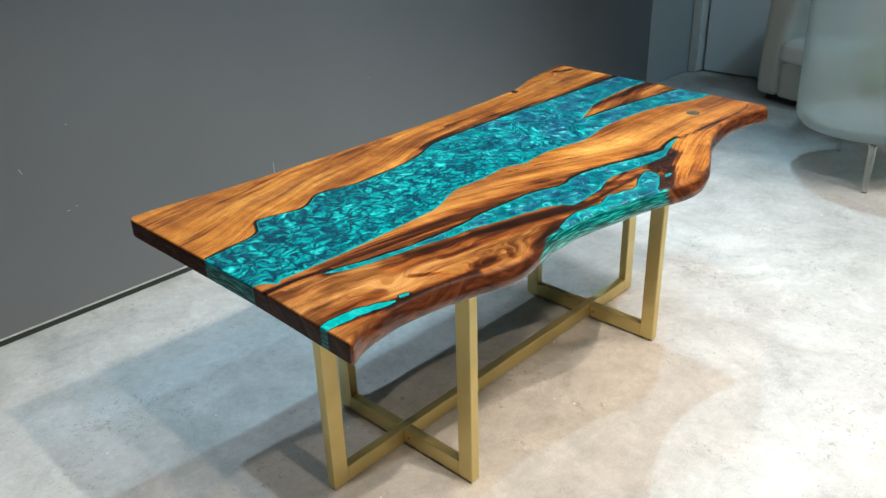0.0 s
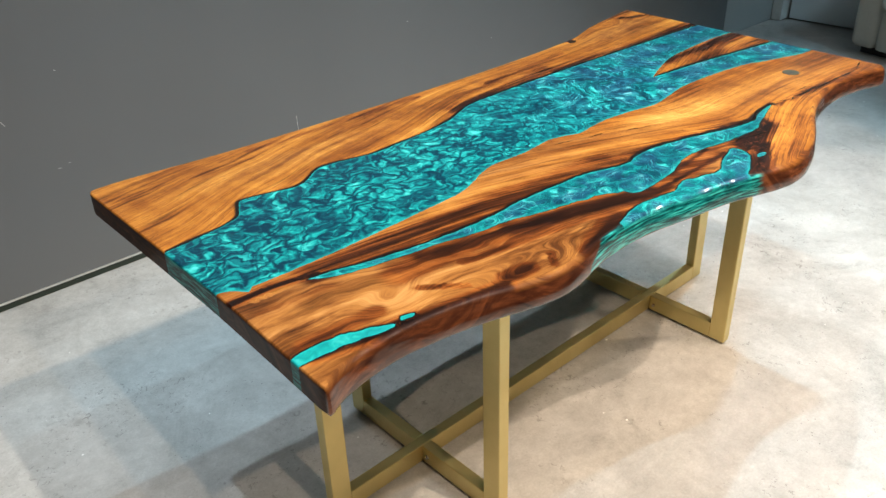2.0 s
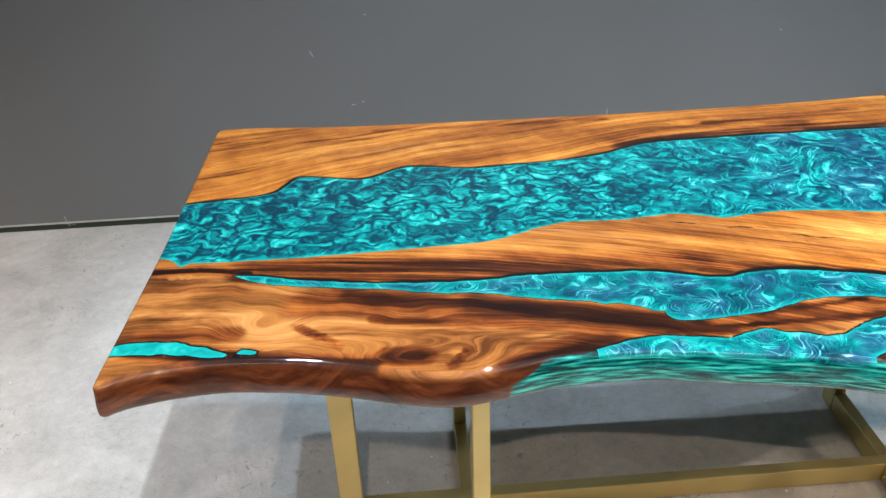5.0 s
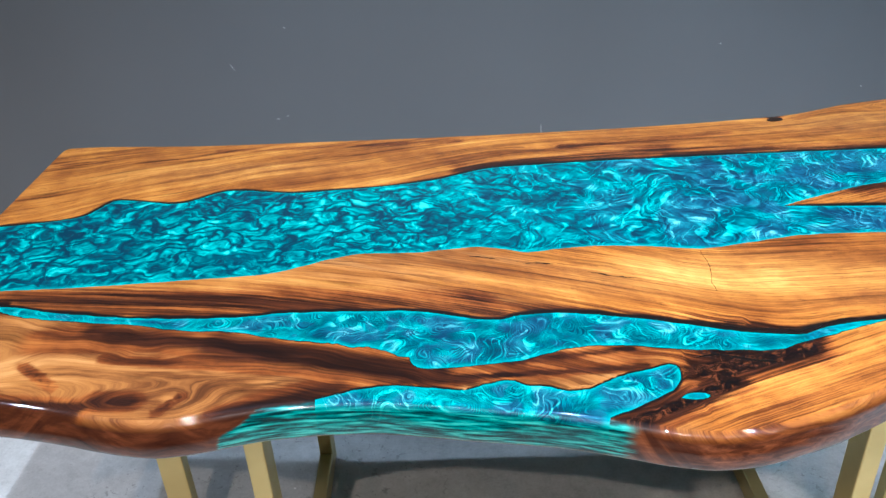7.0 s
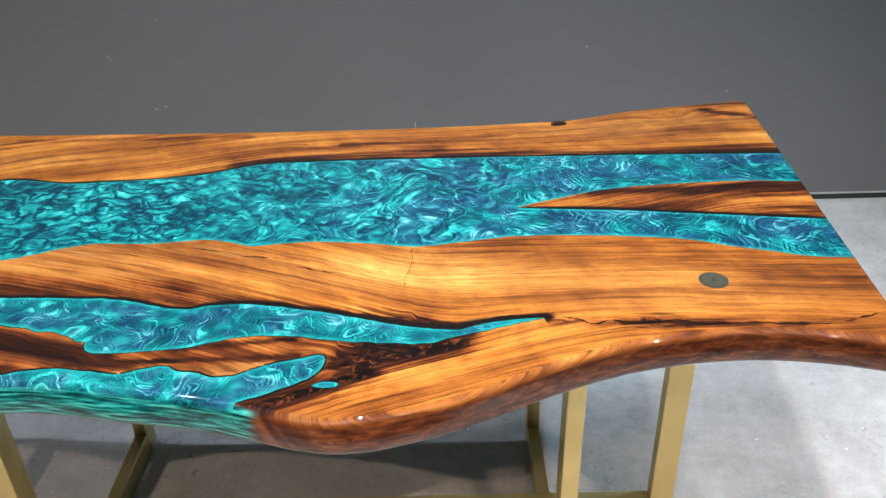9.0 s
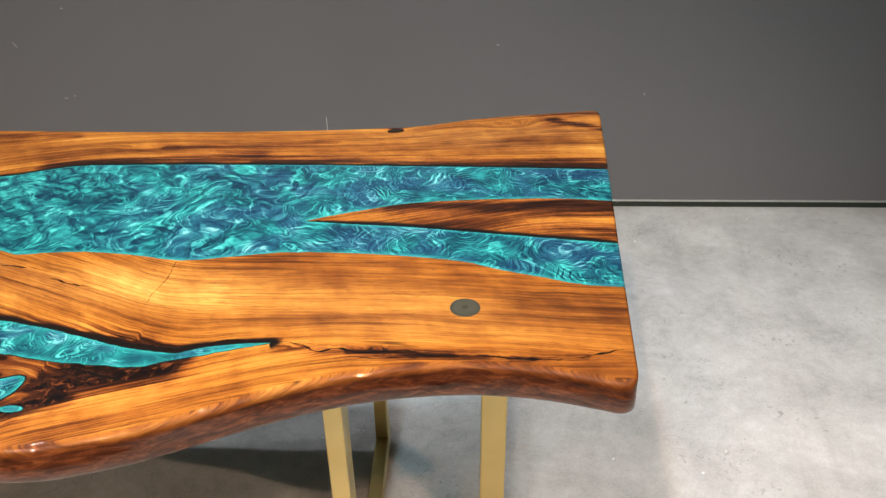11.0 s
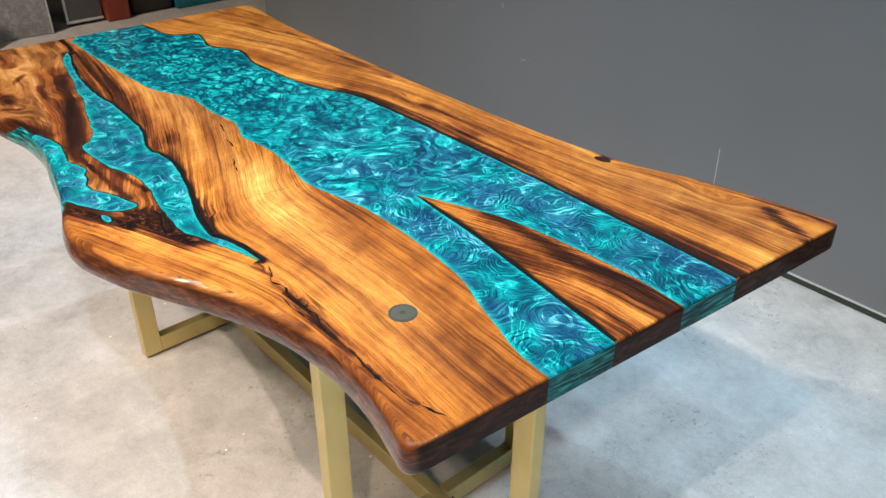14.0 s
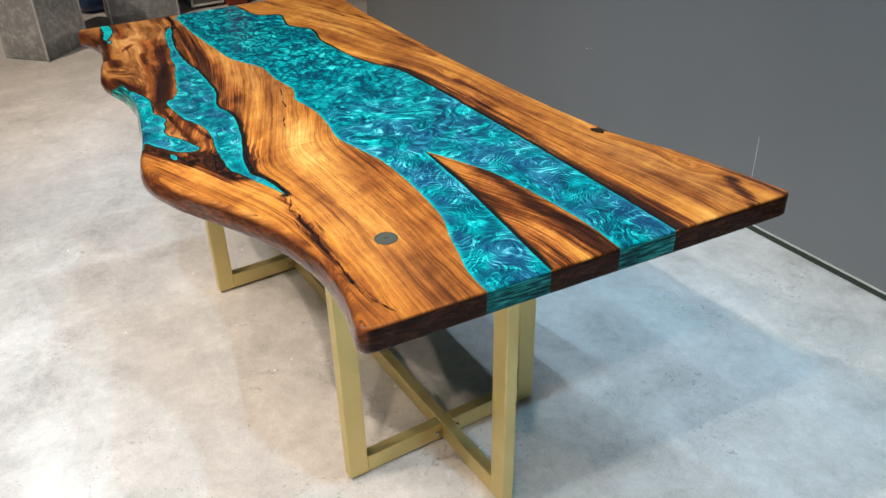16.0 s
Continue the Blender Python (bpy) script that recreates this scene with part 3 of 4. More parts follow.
def ribbon(line, width):
    """A thin tapered outline round a line."""
    d = np.gradient(line, axis=0)
    d /= np.linalg.norm(d, axis=1)[:, None] + 1e-9
    nrm = np.stack([-d[:, 1], d[:, 0]], 1)
    s = np.linspace(0, 1, len(line))
    w = width * (0.15 + np.minimum(1, 4 * np.minimum(s, 1 - s))) * np.array([0.75 + 1.3 * noise.noise((p[0] * 75, p[1] * 75, 3.0)) for p in line])
    w = np.maximum(w, 0.0003)
    return np.vstack([line + nrm * w[:, None], (line - nrm * w[:, None])[::-1]])


CRACKS = [ribbon(wobble(wobble(curve(t, 0.004), 0.004, 25, i), 0.0022, 85, i + 0.5), w) for i, (t, w) in enumerate((
    ("450,-386 475,-384 500,-392 520,-404 548,-398 575,-406 600,-403 632,-398 660,-408 710,-410", 0.0015),
    ("215,-380 262,-394 330,-404 372,-389 410,-382 470,-384", 0.0030),
    ("735,-409 770,-412 800,-416 850,-416", 0.0020),
    ("868,-412 900,-403 930,-392", 0.0016),
    ("560,-414 590,-418 625,-413 655,-417", 0.0012),
    ("-105,-168 -80,-176 -55,-184", 0.0014),
    ("-30,-190 0,-200 25,-206", 0.0016),
    ("75,-232 110,-246 140,-256", 0.0015),
    ("258,-186 256,-230 246,-300", 0.00035),
    ("170,-452 205,-446 250,-462 280,-470", 0.0022)))]


def inside(pts, poly):
    """Which points lie in a polygon."""
    x, y = pts[:, 0], pts[:, 1]
    hit = np.zeros(len(pts), bool)
    a, b = poly, np.roll(poly, -1, 0)
    lo, hi = poly.min(0), poly.max(0)
    near = np.nonzero((x >= lo[0]) & (x <= hi[0]) & (y >= lo[1]) & (y <= hi[1]))[0]
    xs, ys = x[near], y[near]
    got = np.zeros(len(near), bool)
    for (x0, y0), (x1, y1) in zip(a, b):
        if y0 != y1:
            cross = ((y0 > ys) != (y1 > ys)) & (xs < (x1 - x0) * (ys - y0) / (y1 - y0) + x0)
            got ^= cross
    hit[near] = got
    return hit


INSET = 0.012
outline = np.vstack([FRONT, RIGHT[::-1][1:-1], BACK[::-1], LEFT[1:-1]])
for _ in range(6):
    outline = 0.25 * np.roll(outline, 1, 0) + 0.5 * outline + 0.25 * np.roll(outline, -1, 0)


def outward(loop):
    """Unit normals of an anticlockwise loop."""
    t = np.roll(loop, -1, 0) - np.roll(loop, 1, 0)
    for _ in range(2):
        t = np.roll(t, 1, 0) + 2 * t + np.roll(t, -1, 0)
    t /= np.linalg.norm(t, axis=1)[:, None] + 1e-9
    return np.stack([t[:, 1], -t[:, 0]], 1)


LIVE = np.clip((-outward(outline)[:, 1] - 0.35) * 3, 0, 1)
flat = outline - outward(outline) * (0.004 + (INSET - 0.004) * LIVE)[:, None]
RIVER = np.vstack([RIVER_BACK, RIVER_FRONT[::-1]])
ISLAND = np.vstack([ISLAND_TOP, ISLAND_LOW[::-1][:-1]])
SEC = np.vstack([SEC_TOP, SEC_LOW[::-1][1:-1]])
lines = [(RIVER_BACK, 0, 1), (RIVER_FRONT, 0, -1), (ISLAND_TOP, 0, -1), (ISLAND_LOW, 0, 1), (SEC_TOP, 0, 1), (SEC_LOW, 0, -0.5), (BAY, 0, 0.8), (SMALL, 0, 0.8), (BLOB, 1, 0.8), (PEBBLE, 1, 0.3)]
lines += [(c, 1, 0) for c in CRACKS]


def triangulate():
    """Points and triangles of the flat top, split along every border."""
    from mathutils import geometry, kdtree
    pts, edges = [], []

    def chain(line, closed):
        k = len(pts)
        pts.extend(map(tuple, line))
        edges.extend((k + i, k + i + 1) for i in range(len(line) - 1))
        if closed:
            edges.append((k + len(line) - 1, k))

    chain(flat, True)
    for line, closed, _ in lines:
        if closed and np.allclose(line[0], line[-1]):
            line = line[:-1]
        chain(line, closed)
    rows = []
    for line, closed, border_dark in lines:
        if not border_dark:
            continue
        d = np.gradient(line, axis=0)
        d /= np.linalg.norm(d, axis=1)[:, None] + 1e-9
        nrm = np.stack([-d[:, 1], d[:, 0]], 1)
        for off in (-0.009, -0.0055, -0.0025, 0.0025, 0.0055, 0.009):
            rows.append(line + nrm * off)
    gx, gy = np.meshgrid(np.arange(-0.98, 1.02, 0.0085), np.arange(-0.61, 0.47, 0.0085))
    grid = np.stack([gx.ravel(), gy.ravel()], 1) + np.random.uniform(-0.002, 0.002, (gx.size, 2))
    loose = np.vstack(rows + [grid])
    border = np.vstack([l for l, _, _ in lines] + [flat])
    tree = kdtree.KDTree(len(border))
    for i, p in enumerate(border):
        tree.insert((p[0], p[1], 0), i)
    tree.balance()
    loose = loose[inside(loose, flat)]
    keep = [p for p in loose if tree.find((p[0], p[1], 0))[2] > 0.0019]
    pts.extend(map(tuple, keep))
    v, _, f, _, _, _ = geometry.delaunay_2d_cdt([Vector(p) for p in pts], edges, [], 0, 1e-6, False)
    return np.array([tuple(p) for p in v]), np.array([tuple(t) for t in f if len(t) == 3])


V, T = triangulate()
C = V[T].mean(1)
keep = inside(C, flat)
T, C = T[keep], C[keep]
KIND = np.where(C[:, 1] > np.interp(C[:, 0], RIVER_BACK[:, 0], RIVER_BACK[:, 1]), 0, 1)
for k, poly in ((2, RIVER), (3, ISLAND), (4, SEC), (5, BAY), (6, SMALL), (7, BLOB), (8, PEBBLE)):
    KIND[inside(C, poly)] = k
for i, c in enumerate(CRACKS):
    KIND[inside(C, c) & np.isin(KIND, (0, 1, 3))] = 9 + i
area = np.cross(V[T[:, 1]] - V[T[:, 0]], V[T[:, 2]] - V[T[:, 0]])
T[area < 0] = T[area < 0][:, ::-1]


def fields(V):
    """For every point of the top: grain, heartwood, dark shaded border line and the resin's bright lip."""
    from mathutils import kdtree
    samples = [(p, b, n) for line, _, b in lines if b for p, n in zip(line, np.gradient(line, axis=0))]
    tree = kdtree.KDTree(len(samples))
    for i, (p, b, n) in enumerate(samples):
        tree.insert((p[0], p[1], 0), i)
    tree.balance()
    border_dark, lip = np.zeros(len(V)), np.zeros(len(V))
    for i, p in enumerate(V):
        co, j, d = tree.find((p[0], p[1], 0))
        b = samples[j][1]
        wide = 0.0095 if b > 0.9 else 0.0069 * b if b > 0 else 0.0016 + 0.0022 * abs(b)
        wide *= (0.95 if b > 0.9 else 0.75) + (0.55 if b > 0 else 0.9) * noise.noise((p[0] * 14, p[1] * 14, 5.0))
        if b > 0.9:
            wide *= 1.0 + 0.5 * min(1.0, max(0.0, (p[0] + 0.15) / 0.2))
        border_dark[i] = max(0.0, 1 - 0.55 * d / max(wide, 0.0008)) * (1 if b > 0 else 0.35 + 0.6 * (b > -0.9))
        lip[i] = max(0.0, 1 - d / (0.0042 if b > 0.9 and p[1] > 0 else 0.0075 if b > 0 else 0.010))
    x, y = V[:, 0], V[:, 1]

    def at(line):
        """The line's height at x, with its small bends smoothed away."""
        xs = np.linspace(-1.1, 1.1, 441)
        ys = np.interp(xs, line[:, 0], line[:, 1])
        pad = np.concatenate([np.full(30, ys[0]), ys, np.full(30, ys[-1])])
        return np.interp(x, xs, np.convolve(pad, np.hanning(61) / np.hanning(61).sum(), "valid"))

    rb, rf, bk, fr = at(RIVER_BACK), at(RIVER_FRONT), at(BACK), at(FRONT)
    mid = np.interp(x, (-0.98, -0.82, -0.60, -0.40, -0.18, 0.05, 0.33, 0.45, 0.70, 0.96), (-0.24, -0.25, -0.307, -0.33, -0.375, -0.38, -0.415, -0.388, -0.405, -0.41))
    ramp = lambda a, b: np.clip((x - a) / (b - a), 0, 1) ** 2 * (3 - 2 * np.clip((x - a) / (b - a), 0, 1))
    v = 0.7 + 0.24 * (y - rb) / (bk - rb) - 0.20 * ramp(-1.05, 0.15)
    front = y < (rb + rf) / 2
    hx = np.linspace(-1.1, 1.1, 441)
    slope = np.interp(hx, (-1.1, -0.80, -0.45, -0.20, 0.10, 0.21, 0.32, 0.40, 0.75, 1.1), (0.05, 0.10, 0.20, 0.36, 0.44, 0.46, 0.02, -0.02, 0.05, 0.10))
    lift = np.cumsum(slope) * (hx[1] - hx[0])
    up = 0.51 + (y + 0.39) + np.interp(x, hx, lift) - np.interp(0.5, hx, lift)
    low = 0.30 - 0.17 * (mid - y) / np.maximum(mid - fr, 0.02) + 0.21 * ramp(-0.5, 0.40)
    rise = np.interp(hx, (-1.1, 0.05, 0.12, 0.40, 0.60, 1.1), (0.0, 0.30, 0.42, 0.36, 0.06, 0.0))
    lower = np.cumsum(rise) * (hx[1] - hx[0])
    fan = 0.51 + (y + 0.40) - np.interp(x, hx, lower) + np.interp(0.6, hx, lower)
    low = np.where((x > 0.0) & (y < np.interp(x, (0.0, 0.15, 0.45, 0.60), (-0.500, -0.478, -0.395, -0.380))), fan, low)
    v = np.where(front, np.where(y > mid, up, low), v)
    isl = inside(V, ISLAND)
    v = np.where(isl, 1.2 + 0.9 * (y - np.interp(x, (0.4, 1.0), (-0.05, -0.05))) - 0.12 * ramp(0.40, 0.9), v)

    def bump(cx, cy, sx, sy):
        return np.exp(-((x - cx) / sx) ** 2 - ((y - cy) / sy) ** 2)

    v = v + 0.046 * bump(-0.560, -0.490, 0.100, 0.034) + 0.020 * bump(-0.475, -0.490, 0.030, 0.04) + 0.034 * bump(-0.755, -0.405, 0.060, 0.036) - 0.016 * bump(-0.39, -0.47, 0.10, 0.03)
    v = v + 0.03 * bump(0.06, 0.245, 0.05, 0.012) + 0.025 * bump(0.564, 0.345, 0.05, 0.025) + 0.035 * bump(0.80, 0.362, 0.06, 0.022) 
    heart = np.zeros(len(V))

    def dark(x0, y0, x1, y1, r, k=1.0):
        nonlocal heart
        a, b = np.array((x0, y0)), np.array((x1, y1))
        s = np.clip(((V - a) @ (b - a)) / max(1e-9, (b - a) @ (b - a)), 0, 1)
        d = np.linalg.norm(V - a - s[:, None] * (b - a), axis=1)
        heart = np.maximum(heart, k * np.exp(-(d / r) ** 2))

    dark(-0.80, -0.236, -0.45, -0.275, 0.038, 0.85)
    dark(-0.45, -0.270, -0.10, -0.305, 0.042, 0.88)
    dark(-0.10, -0.318, 0.28, -0.388, 0.024, 0.90)
    dark(-0.46, -0.372, -0.16, -0.460, 0.040, 1.12)
    dark(-0.64, -0.328, -0.35, -0.402, 0.032, 0.98)
    dark(-0.60, -0.395, -0.33, -0.440, 0.012, 0.80)
    dark(-0.42, -0.520, -0.29, -0.482, 0.020, 1.15)
    dark(-0.93, -0.400, -0.80, -0.405, 0.020, 0.65)
    dark(-0.93, -0.285, -0.80, -0.290, 0.022, 0.36)
    dark(-0.80, -0.465, -0.60, -0.492, 0.016, 1.15)
    dark(-0.585, -0.482, -0.54, -0.484, 0.020, 0.95)
    dark(-0.71, -0.400, -0.65, -0.450, 0.008, 0.85)
    dark(-0.475, -0.478, -0.50, -0.510, 0.007, 0.85)
    dark(-0.38, -0.510, -0.28, -0.470, 0.030, 0.85)
    dark(0.18, -0.478, 0.32, -0.440, 0.034, 1.55)
    dark(-0.70, -0.345, -0.45, -0.360, 0.042, 0.66)
    dark(0.05, -0.575, 0.21, -0.498, 0.024, 1.45)
    dark(-0.16, -0.462, 0.14, -0.435, 0.040, 0.42)
    dark(-0.06, -0.442, 0.10, -0.424, 0.010, 1.05)
    dark(-0.20, -0.470, 0.11, -0.462, 0.009, 1.15)
    dark(-0.94, -0.430, -0.77, -0.462, 0.017, 1.40)
    dark(0.20, -0.560, 0.42, -0.480, 0.040, 0.30)
    dark(-0.10, 0.168, 0.30, 0.200, 0.028, 0.95)
    dark(0.30, 0.182, 0.98, 0.172, 0.024, 1.05)
    dark(0.72, 0.405, 1.00, 0.432, 0.016, 0.80)
    dark(0.564, 0.344, 0.566, 0.345, 0.013, 1.6)
    dark(0.90, 0.388, 1.00, 0.345, 0.016, 1.20)
    dark(0.60, 0.350, 0.82, 0.375, 0.020, 0.40)
    dark(0.80, 0.290, 1.00, 0.280, 0.014, 0.34)
    dark(0.10, 0.245, 0.45, 0.275, 0.012, 0.62)
    dark(-0.60, 0.305, -0.10, 0.300, 0.012, 0.55)
    dark(0.58, 0.004, 1.00, 0.006, 0.034, 1.10)
    dark(0.64, -0.058, 1.00, -0.085, 0.034, 0.62)
    dark(-0.95, -0.225, -0.88, -0.225, 0.012, 1.2)
    dark(-0.88, -0.225, -0.80, -0.246, 0.010, 1.3)
    dark(0.46, -0.396, 0.74, -0.412, 0.014, 0.90)
    dark(0.56, -0.404, 0.70, -0.409, 0.008, 1.35)
    dark(0.78, -0.414, 0.88, -0.410, 0.007, 0.70)
    dark(0.55, -0.422, 0.80, -0.424, 0.014, 0.30)
    dark(-0.93, 0.28, -0.30, 0.25, 0.016, 0.42)
    dark(0.06, -0.345, 0.33, -0.404, 0.011, 1.40)
    dark(0.20, -0.445, 0.34, -0.418, 0.020, 1.45)
    dark(0.30, -0.405, 0.46, -0.380, 0.009, 1.20)
    heart = heart - 0.46 * bump(0.22, -0.25, 0.26, 0.065) - 0.38 * bump(0.66, -0.32, 0.34, 0.085) - 0.35 * bump(-0.55, 0.21, 0.30, 0.07) - 0.5 * bump(0.78, 0.31, 0.28, 0.08)
    v = np.where(front & (x > 0.262) & (y > mid), v + 0.02 * bump(0.33, -0.41, 0.10, 0.05), v)
    swirl = np.array([noise.noise((px * 9, py * 14, 8.0)) + 0.5 * noise.noise((px * 22, py * 30, 3.0)) for px, py in V])
    v = v + np.where(front & (y < mid) & (x < 0.16), 0.012 * swirl, 0.0)
    calm = np.where(front & (y > mid), 0.55 * np.clip((0.10 - x) / 0.3, 0, 1), 0.0) + np.where(front & (y < mid), np.clip((0.16 - x) / 0.05, 0, 1), 0.0) 
    return np.stack([x, v, np.where(isl, 5.0, np.where(front, 0.0, 3.0))], 1), heart, border_dark, lip, calm


GRAIN, HEART, BORDER_DARK, LIP, CALM = fields(V)

count = {}
for tri, k in zip(T, KIND):
    for e in ((tri[0], tri[1]), (tri[1], tri[2]), (tri[2], tri[0])):
        count.setdefault((min(e), max(e)), []).append((e, k))
RIM = {e: k for c in count.values() if len(c) == 1 for e, k in c}
after = {a: b for a, b in RIM}


def rim_rows():
    """Rings of the rounded outer edge: for every rim point, places from the flat top down to the underside."""
    from mathutils import kdtree
    tree, nrm = kdtree.KDTree(len(flat)), outward(outline)
    for i, p in enumerate(flat):
        tree.insert((p[0], p[1], 0), i)
    tree.balance()
    rows = {}
    for i in after:
        near = tree.find_n((V[i][0], V[i][1], 0), 2)
        nx, ny = sum(nrm[j] * (near[1 - k][2] + 1e-6) for k, (_, j, d) in enumerate(near))
        nx, ny = nx / math.hypot(nx, ny), ny / math.hypot(nx, ny)
        OUT[i] = (nx, ny)
        live = np.clip((-ny - 0.35) * 3, 0, 1)
        wav = noise.noise((V[i][0] * 7, V[i][1] * 7, 2.0))
        flare = live * (0.004 + 0.007 * wav)
        r = 0.004 + (INSET - 0.004) * live
        prof = [(0, 0)] + [(r * math.sin(q), -r * (1 - math.cos(q))) for q in (0.35, 0.75, 1.15, 1.5)]
        for q in range(1, 11):
            z = q / 10
            prof.append((r + flare * math.sin(2.4 * z) - 0.0006 * live * noise.noise((V[i][0] * 40, V[i][1] * 40, 9 * z)), -r - (THICK - 0.005 - r) * z))
        prof.append((prof[-1][0] - 0.004, -THICK))
        rows[i] = [(V[i][0] + nx * o, V[i][1] + ny * o, TOP_Z + z) for o, z in prof]
    return rows


OUT = {}
ROWS_RIM = rim_rows()
table = tagged(empty("river_table", (0, 0, 0)), "glossy live-edge wood and teal resin river table on gold metal legs", "table")


def slab_piece(name, kinds, material, label):
    """One piece of the slab: top, underside, inner walls and its stretch of the outer edge."""
    sel = T[np.isin(KIND, kinds)]
    verts, faces, src, rims, index = [], [], [], [], {}

    def vert(key, co, i, rim):
        if key not in index:
            index[key] = len(verts)
            verts.append(co)
            src.append(i)
            rims.append(rim)
        return index[key]

    top = lambda i: vert((i, 0), (V[i][0], V[i][1], TOP_Z), i, 0.0)
    low = lambda i: vert((i, 9), (V[i][0], V[i][1], TOP_Z - THICK), i, 1.0)
    def seep(i, k):
        """How far the bay's resin spreads under the wood, low on the front edge."""
        mx, my = V[i]
        if k < 1 or my > -0.44:
            return 0.0
        west = (mx - np.interp(k, (0, 4, 5, 8, 15), (-0.372, -0.400, -0.405, -0.432, -0.438))) / 0.012 if mx < -0.2 else 0.0
        east = (0.092 - mx) / 0.040 if -0.02 < mx < 0.3 else 0.0
        return min(1.0, max(0.0, west, east)) * min(1.0, k / 2)

    edges = {}
    for a, b, c in sel:
        faces.append((top(a), top(b), top(c)))
        faces.append((low(c), low(b), low(a)))
        for e in ((a, b), (b, c), (c, a)):
            if (e[1], e[0]) in edges:
                del edges[(e[1], e[0])]
            else:
                edges[e] = 1
    for a, b in edges:
        if (a, b) not in RIM:
            faces.append((vert((a, 50), (V[a][0], V[a][1], TOP_Z), a, 1.0), vert((a, 51), (V[a][0], V[a][1], TOP_Z - THICK), a, 1.0),
                          vert((b, 51), (V[b][0], V[b][1], TOP_Z - THICK), b, 1.0), vert((b, 50), (V[b][0], V[b][1], TOP_Z), b, 1.0)))
    for (a, b), kind in RIM.items():
        ra, rb = ROWS_RIM[a], ROWS_RIM[b]
        for k in range(15):
            if kind in kinds:
                q = lambda i, r, k: vert((i, 0) if k == 0 else (i, 100 + k), r[k], i, min(1.0, k / 4))
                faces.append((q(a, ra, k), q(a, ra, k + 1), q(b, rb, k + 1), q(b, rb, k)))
        if kind in kinds:
            faces.append((vert((a, 115), ra[15], a, 1.0), low(a), low(b), vert((b, 115), rb[15], b, 1.0)))
    me = bpy.data.meshes.new(name)
    me.from_pydata(verts, [], faces)
    src = np.array(src)
    co = np.array(verts)
    rows = np.array([key[1] - 100 if 100 < key[1] < 116 else 0 for key in index])
    seeps = np.array([seep(i, k) for i, k in zip(src, rows)]) if 1 in kinds else np.zeros(len(src))
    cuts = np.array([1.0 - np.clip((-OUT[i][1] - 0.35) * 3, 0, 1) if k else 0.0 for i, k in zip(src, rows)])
    g = GRAIN[src].copy()
    g[:, 1] += (TOP_Z - co[:, 2]) * 0.6
    plan = np.stack([co[:, 0], co[:, 1] - (TOP_Z - co[:, 2]) * 0.7, (TOP_Z - co[:, 2]) * 0.5], 1)
    for key, kind, data in (("grain", "FLOAT_VECTOR", g), ("plan", "FLOAT_VECTOR", plan), ("heart", "FLOAT", HEART[src]),
                            ("border_dark", "FLOAT", BORDER_DARK[src] * np.clip(1 - rows / 3, 0, 1)), ("lip", "FLOAT", LIP[src]), ("rim", "FLOAT", np.array(rims)),
                            ("calm", "FLOAT", CALM[src]), ("seep", "FLOAT", seeps), ("cut", "FLOAT", cuts)):
        a = me.attributes.new(key, kind, "POINT")
        a.data.foreach_set("vector" if kind == "FLOAT_VECTOR" else "value", np.ascontiguousarray(data, dtype=np.float32).ravel())
    me.materials.append(material)
    me.validate()
    ob = new(name, me)
    ob.parent = table
    return tagged(smooth(ob, 34), label)


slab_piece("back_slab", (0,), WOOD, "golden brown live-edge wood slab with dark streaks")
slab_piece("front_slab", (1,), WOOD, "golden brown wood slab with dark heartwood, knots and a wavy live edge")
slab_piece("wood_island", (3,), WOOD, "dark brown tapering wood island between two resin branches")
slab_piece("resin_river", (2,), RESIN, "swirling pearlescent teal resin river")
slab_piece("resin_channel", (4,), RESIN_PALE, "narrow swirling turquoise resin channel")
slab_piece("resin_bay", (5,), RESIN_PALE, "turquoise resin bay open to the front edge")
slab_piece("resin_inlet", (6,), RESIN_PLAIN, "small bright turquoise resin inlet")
slab_piece("resin_spot", (7,), RESIN_PLAIN, "tiny turquoise resin spot")
slab_piece("resin_spot", (8,), RESIN_PALE, "tiny pale blue resin spot beside the bay")
for i in range(len(CRACKS)):
    slab_piece("filled_crack", (9 + i,), CRACK, "thin black filled crack")


bm = bmesh.new()
bmesh.ops.create_cone(bm, cap_ends=True, segments=28, radius1=0.0165, radius2=0.016, depth=0.0008, matrix=pose(0.564, 0.331, TOP_Z + 0.0002, 0, 0, 12) @ Matrix.Diagonal((1.1, 0.62, 1, 1)))
part("knot", bm, plain_material("black_knot", (0.022, 0.010, 0.006), 0.2, 0, 150, 0.6), table, "small black knot near the back edge")


# ---- table base ----
def tube(p0, p1, wide, thick, across):
    """A square-edged metal tube from p0 to p1; across is the direction of its wide side."""
    p0, p1 = Vector(p0), Vector(p1)
    ax = (p1 - p0).normalized()
    ac = Vector(across)
    th = ax.cross(ac)
    m = Matrix((ac, th, ax)).transposed().to_4x4()
    m.translation = (p0 + p1) / 2
    bm = box(-wide / 2, wide / 2, -thick / 2, thick / 2, -(p1 - p0).length / 2, (p1 - p0).length / 2, 0.0025, 2)
    bmesh.ops.transform(bm, matrix=m, verts=bm.verts)
    return bm


YC, X0, X1, ENDL, ENDR, FRONTY, BACKY, FOOT = -0.066, -0.446, 0.515, -0.730, 0.796, -0.345, 0.208, 0.008
UP, W, TH = TOP_Z - THICK - 0.001, 0.050, 0.030


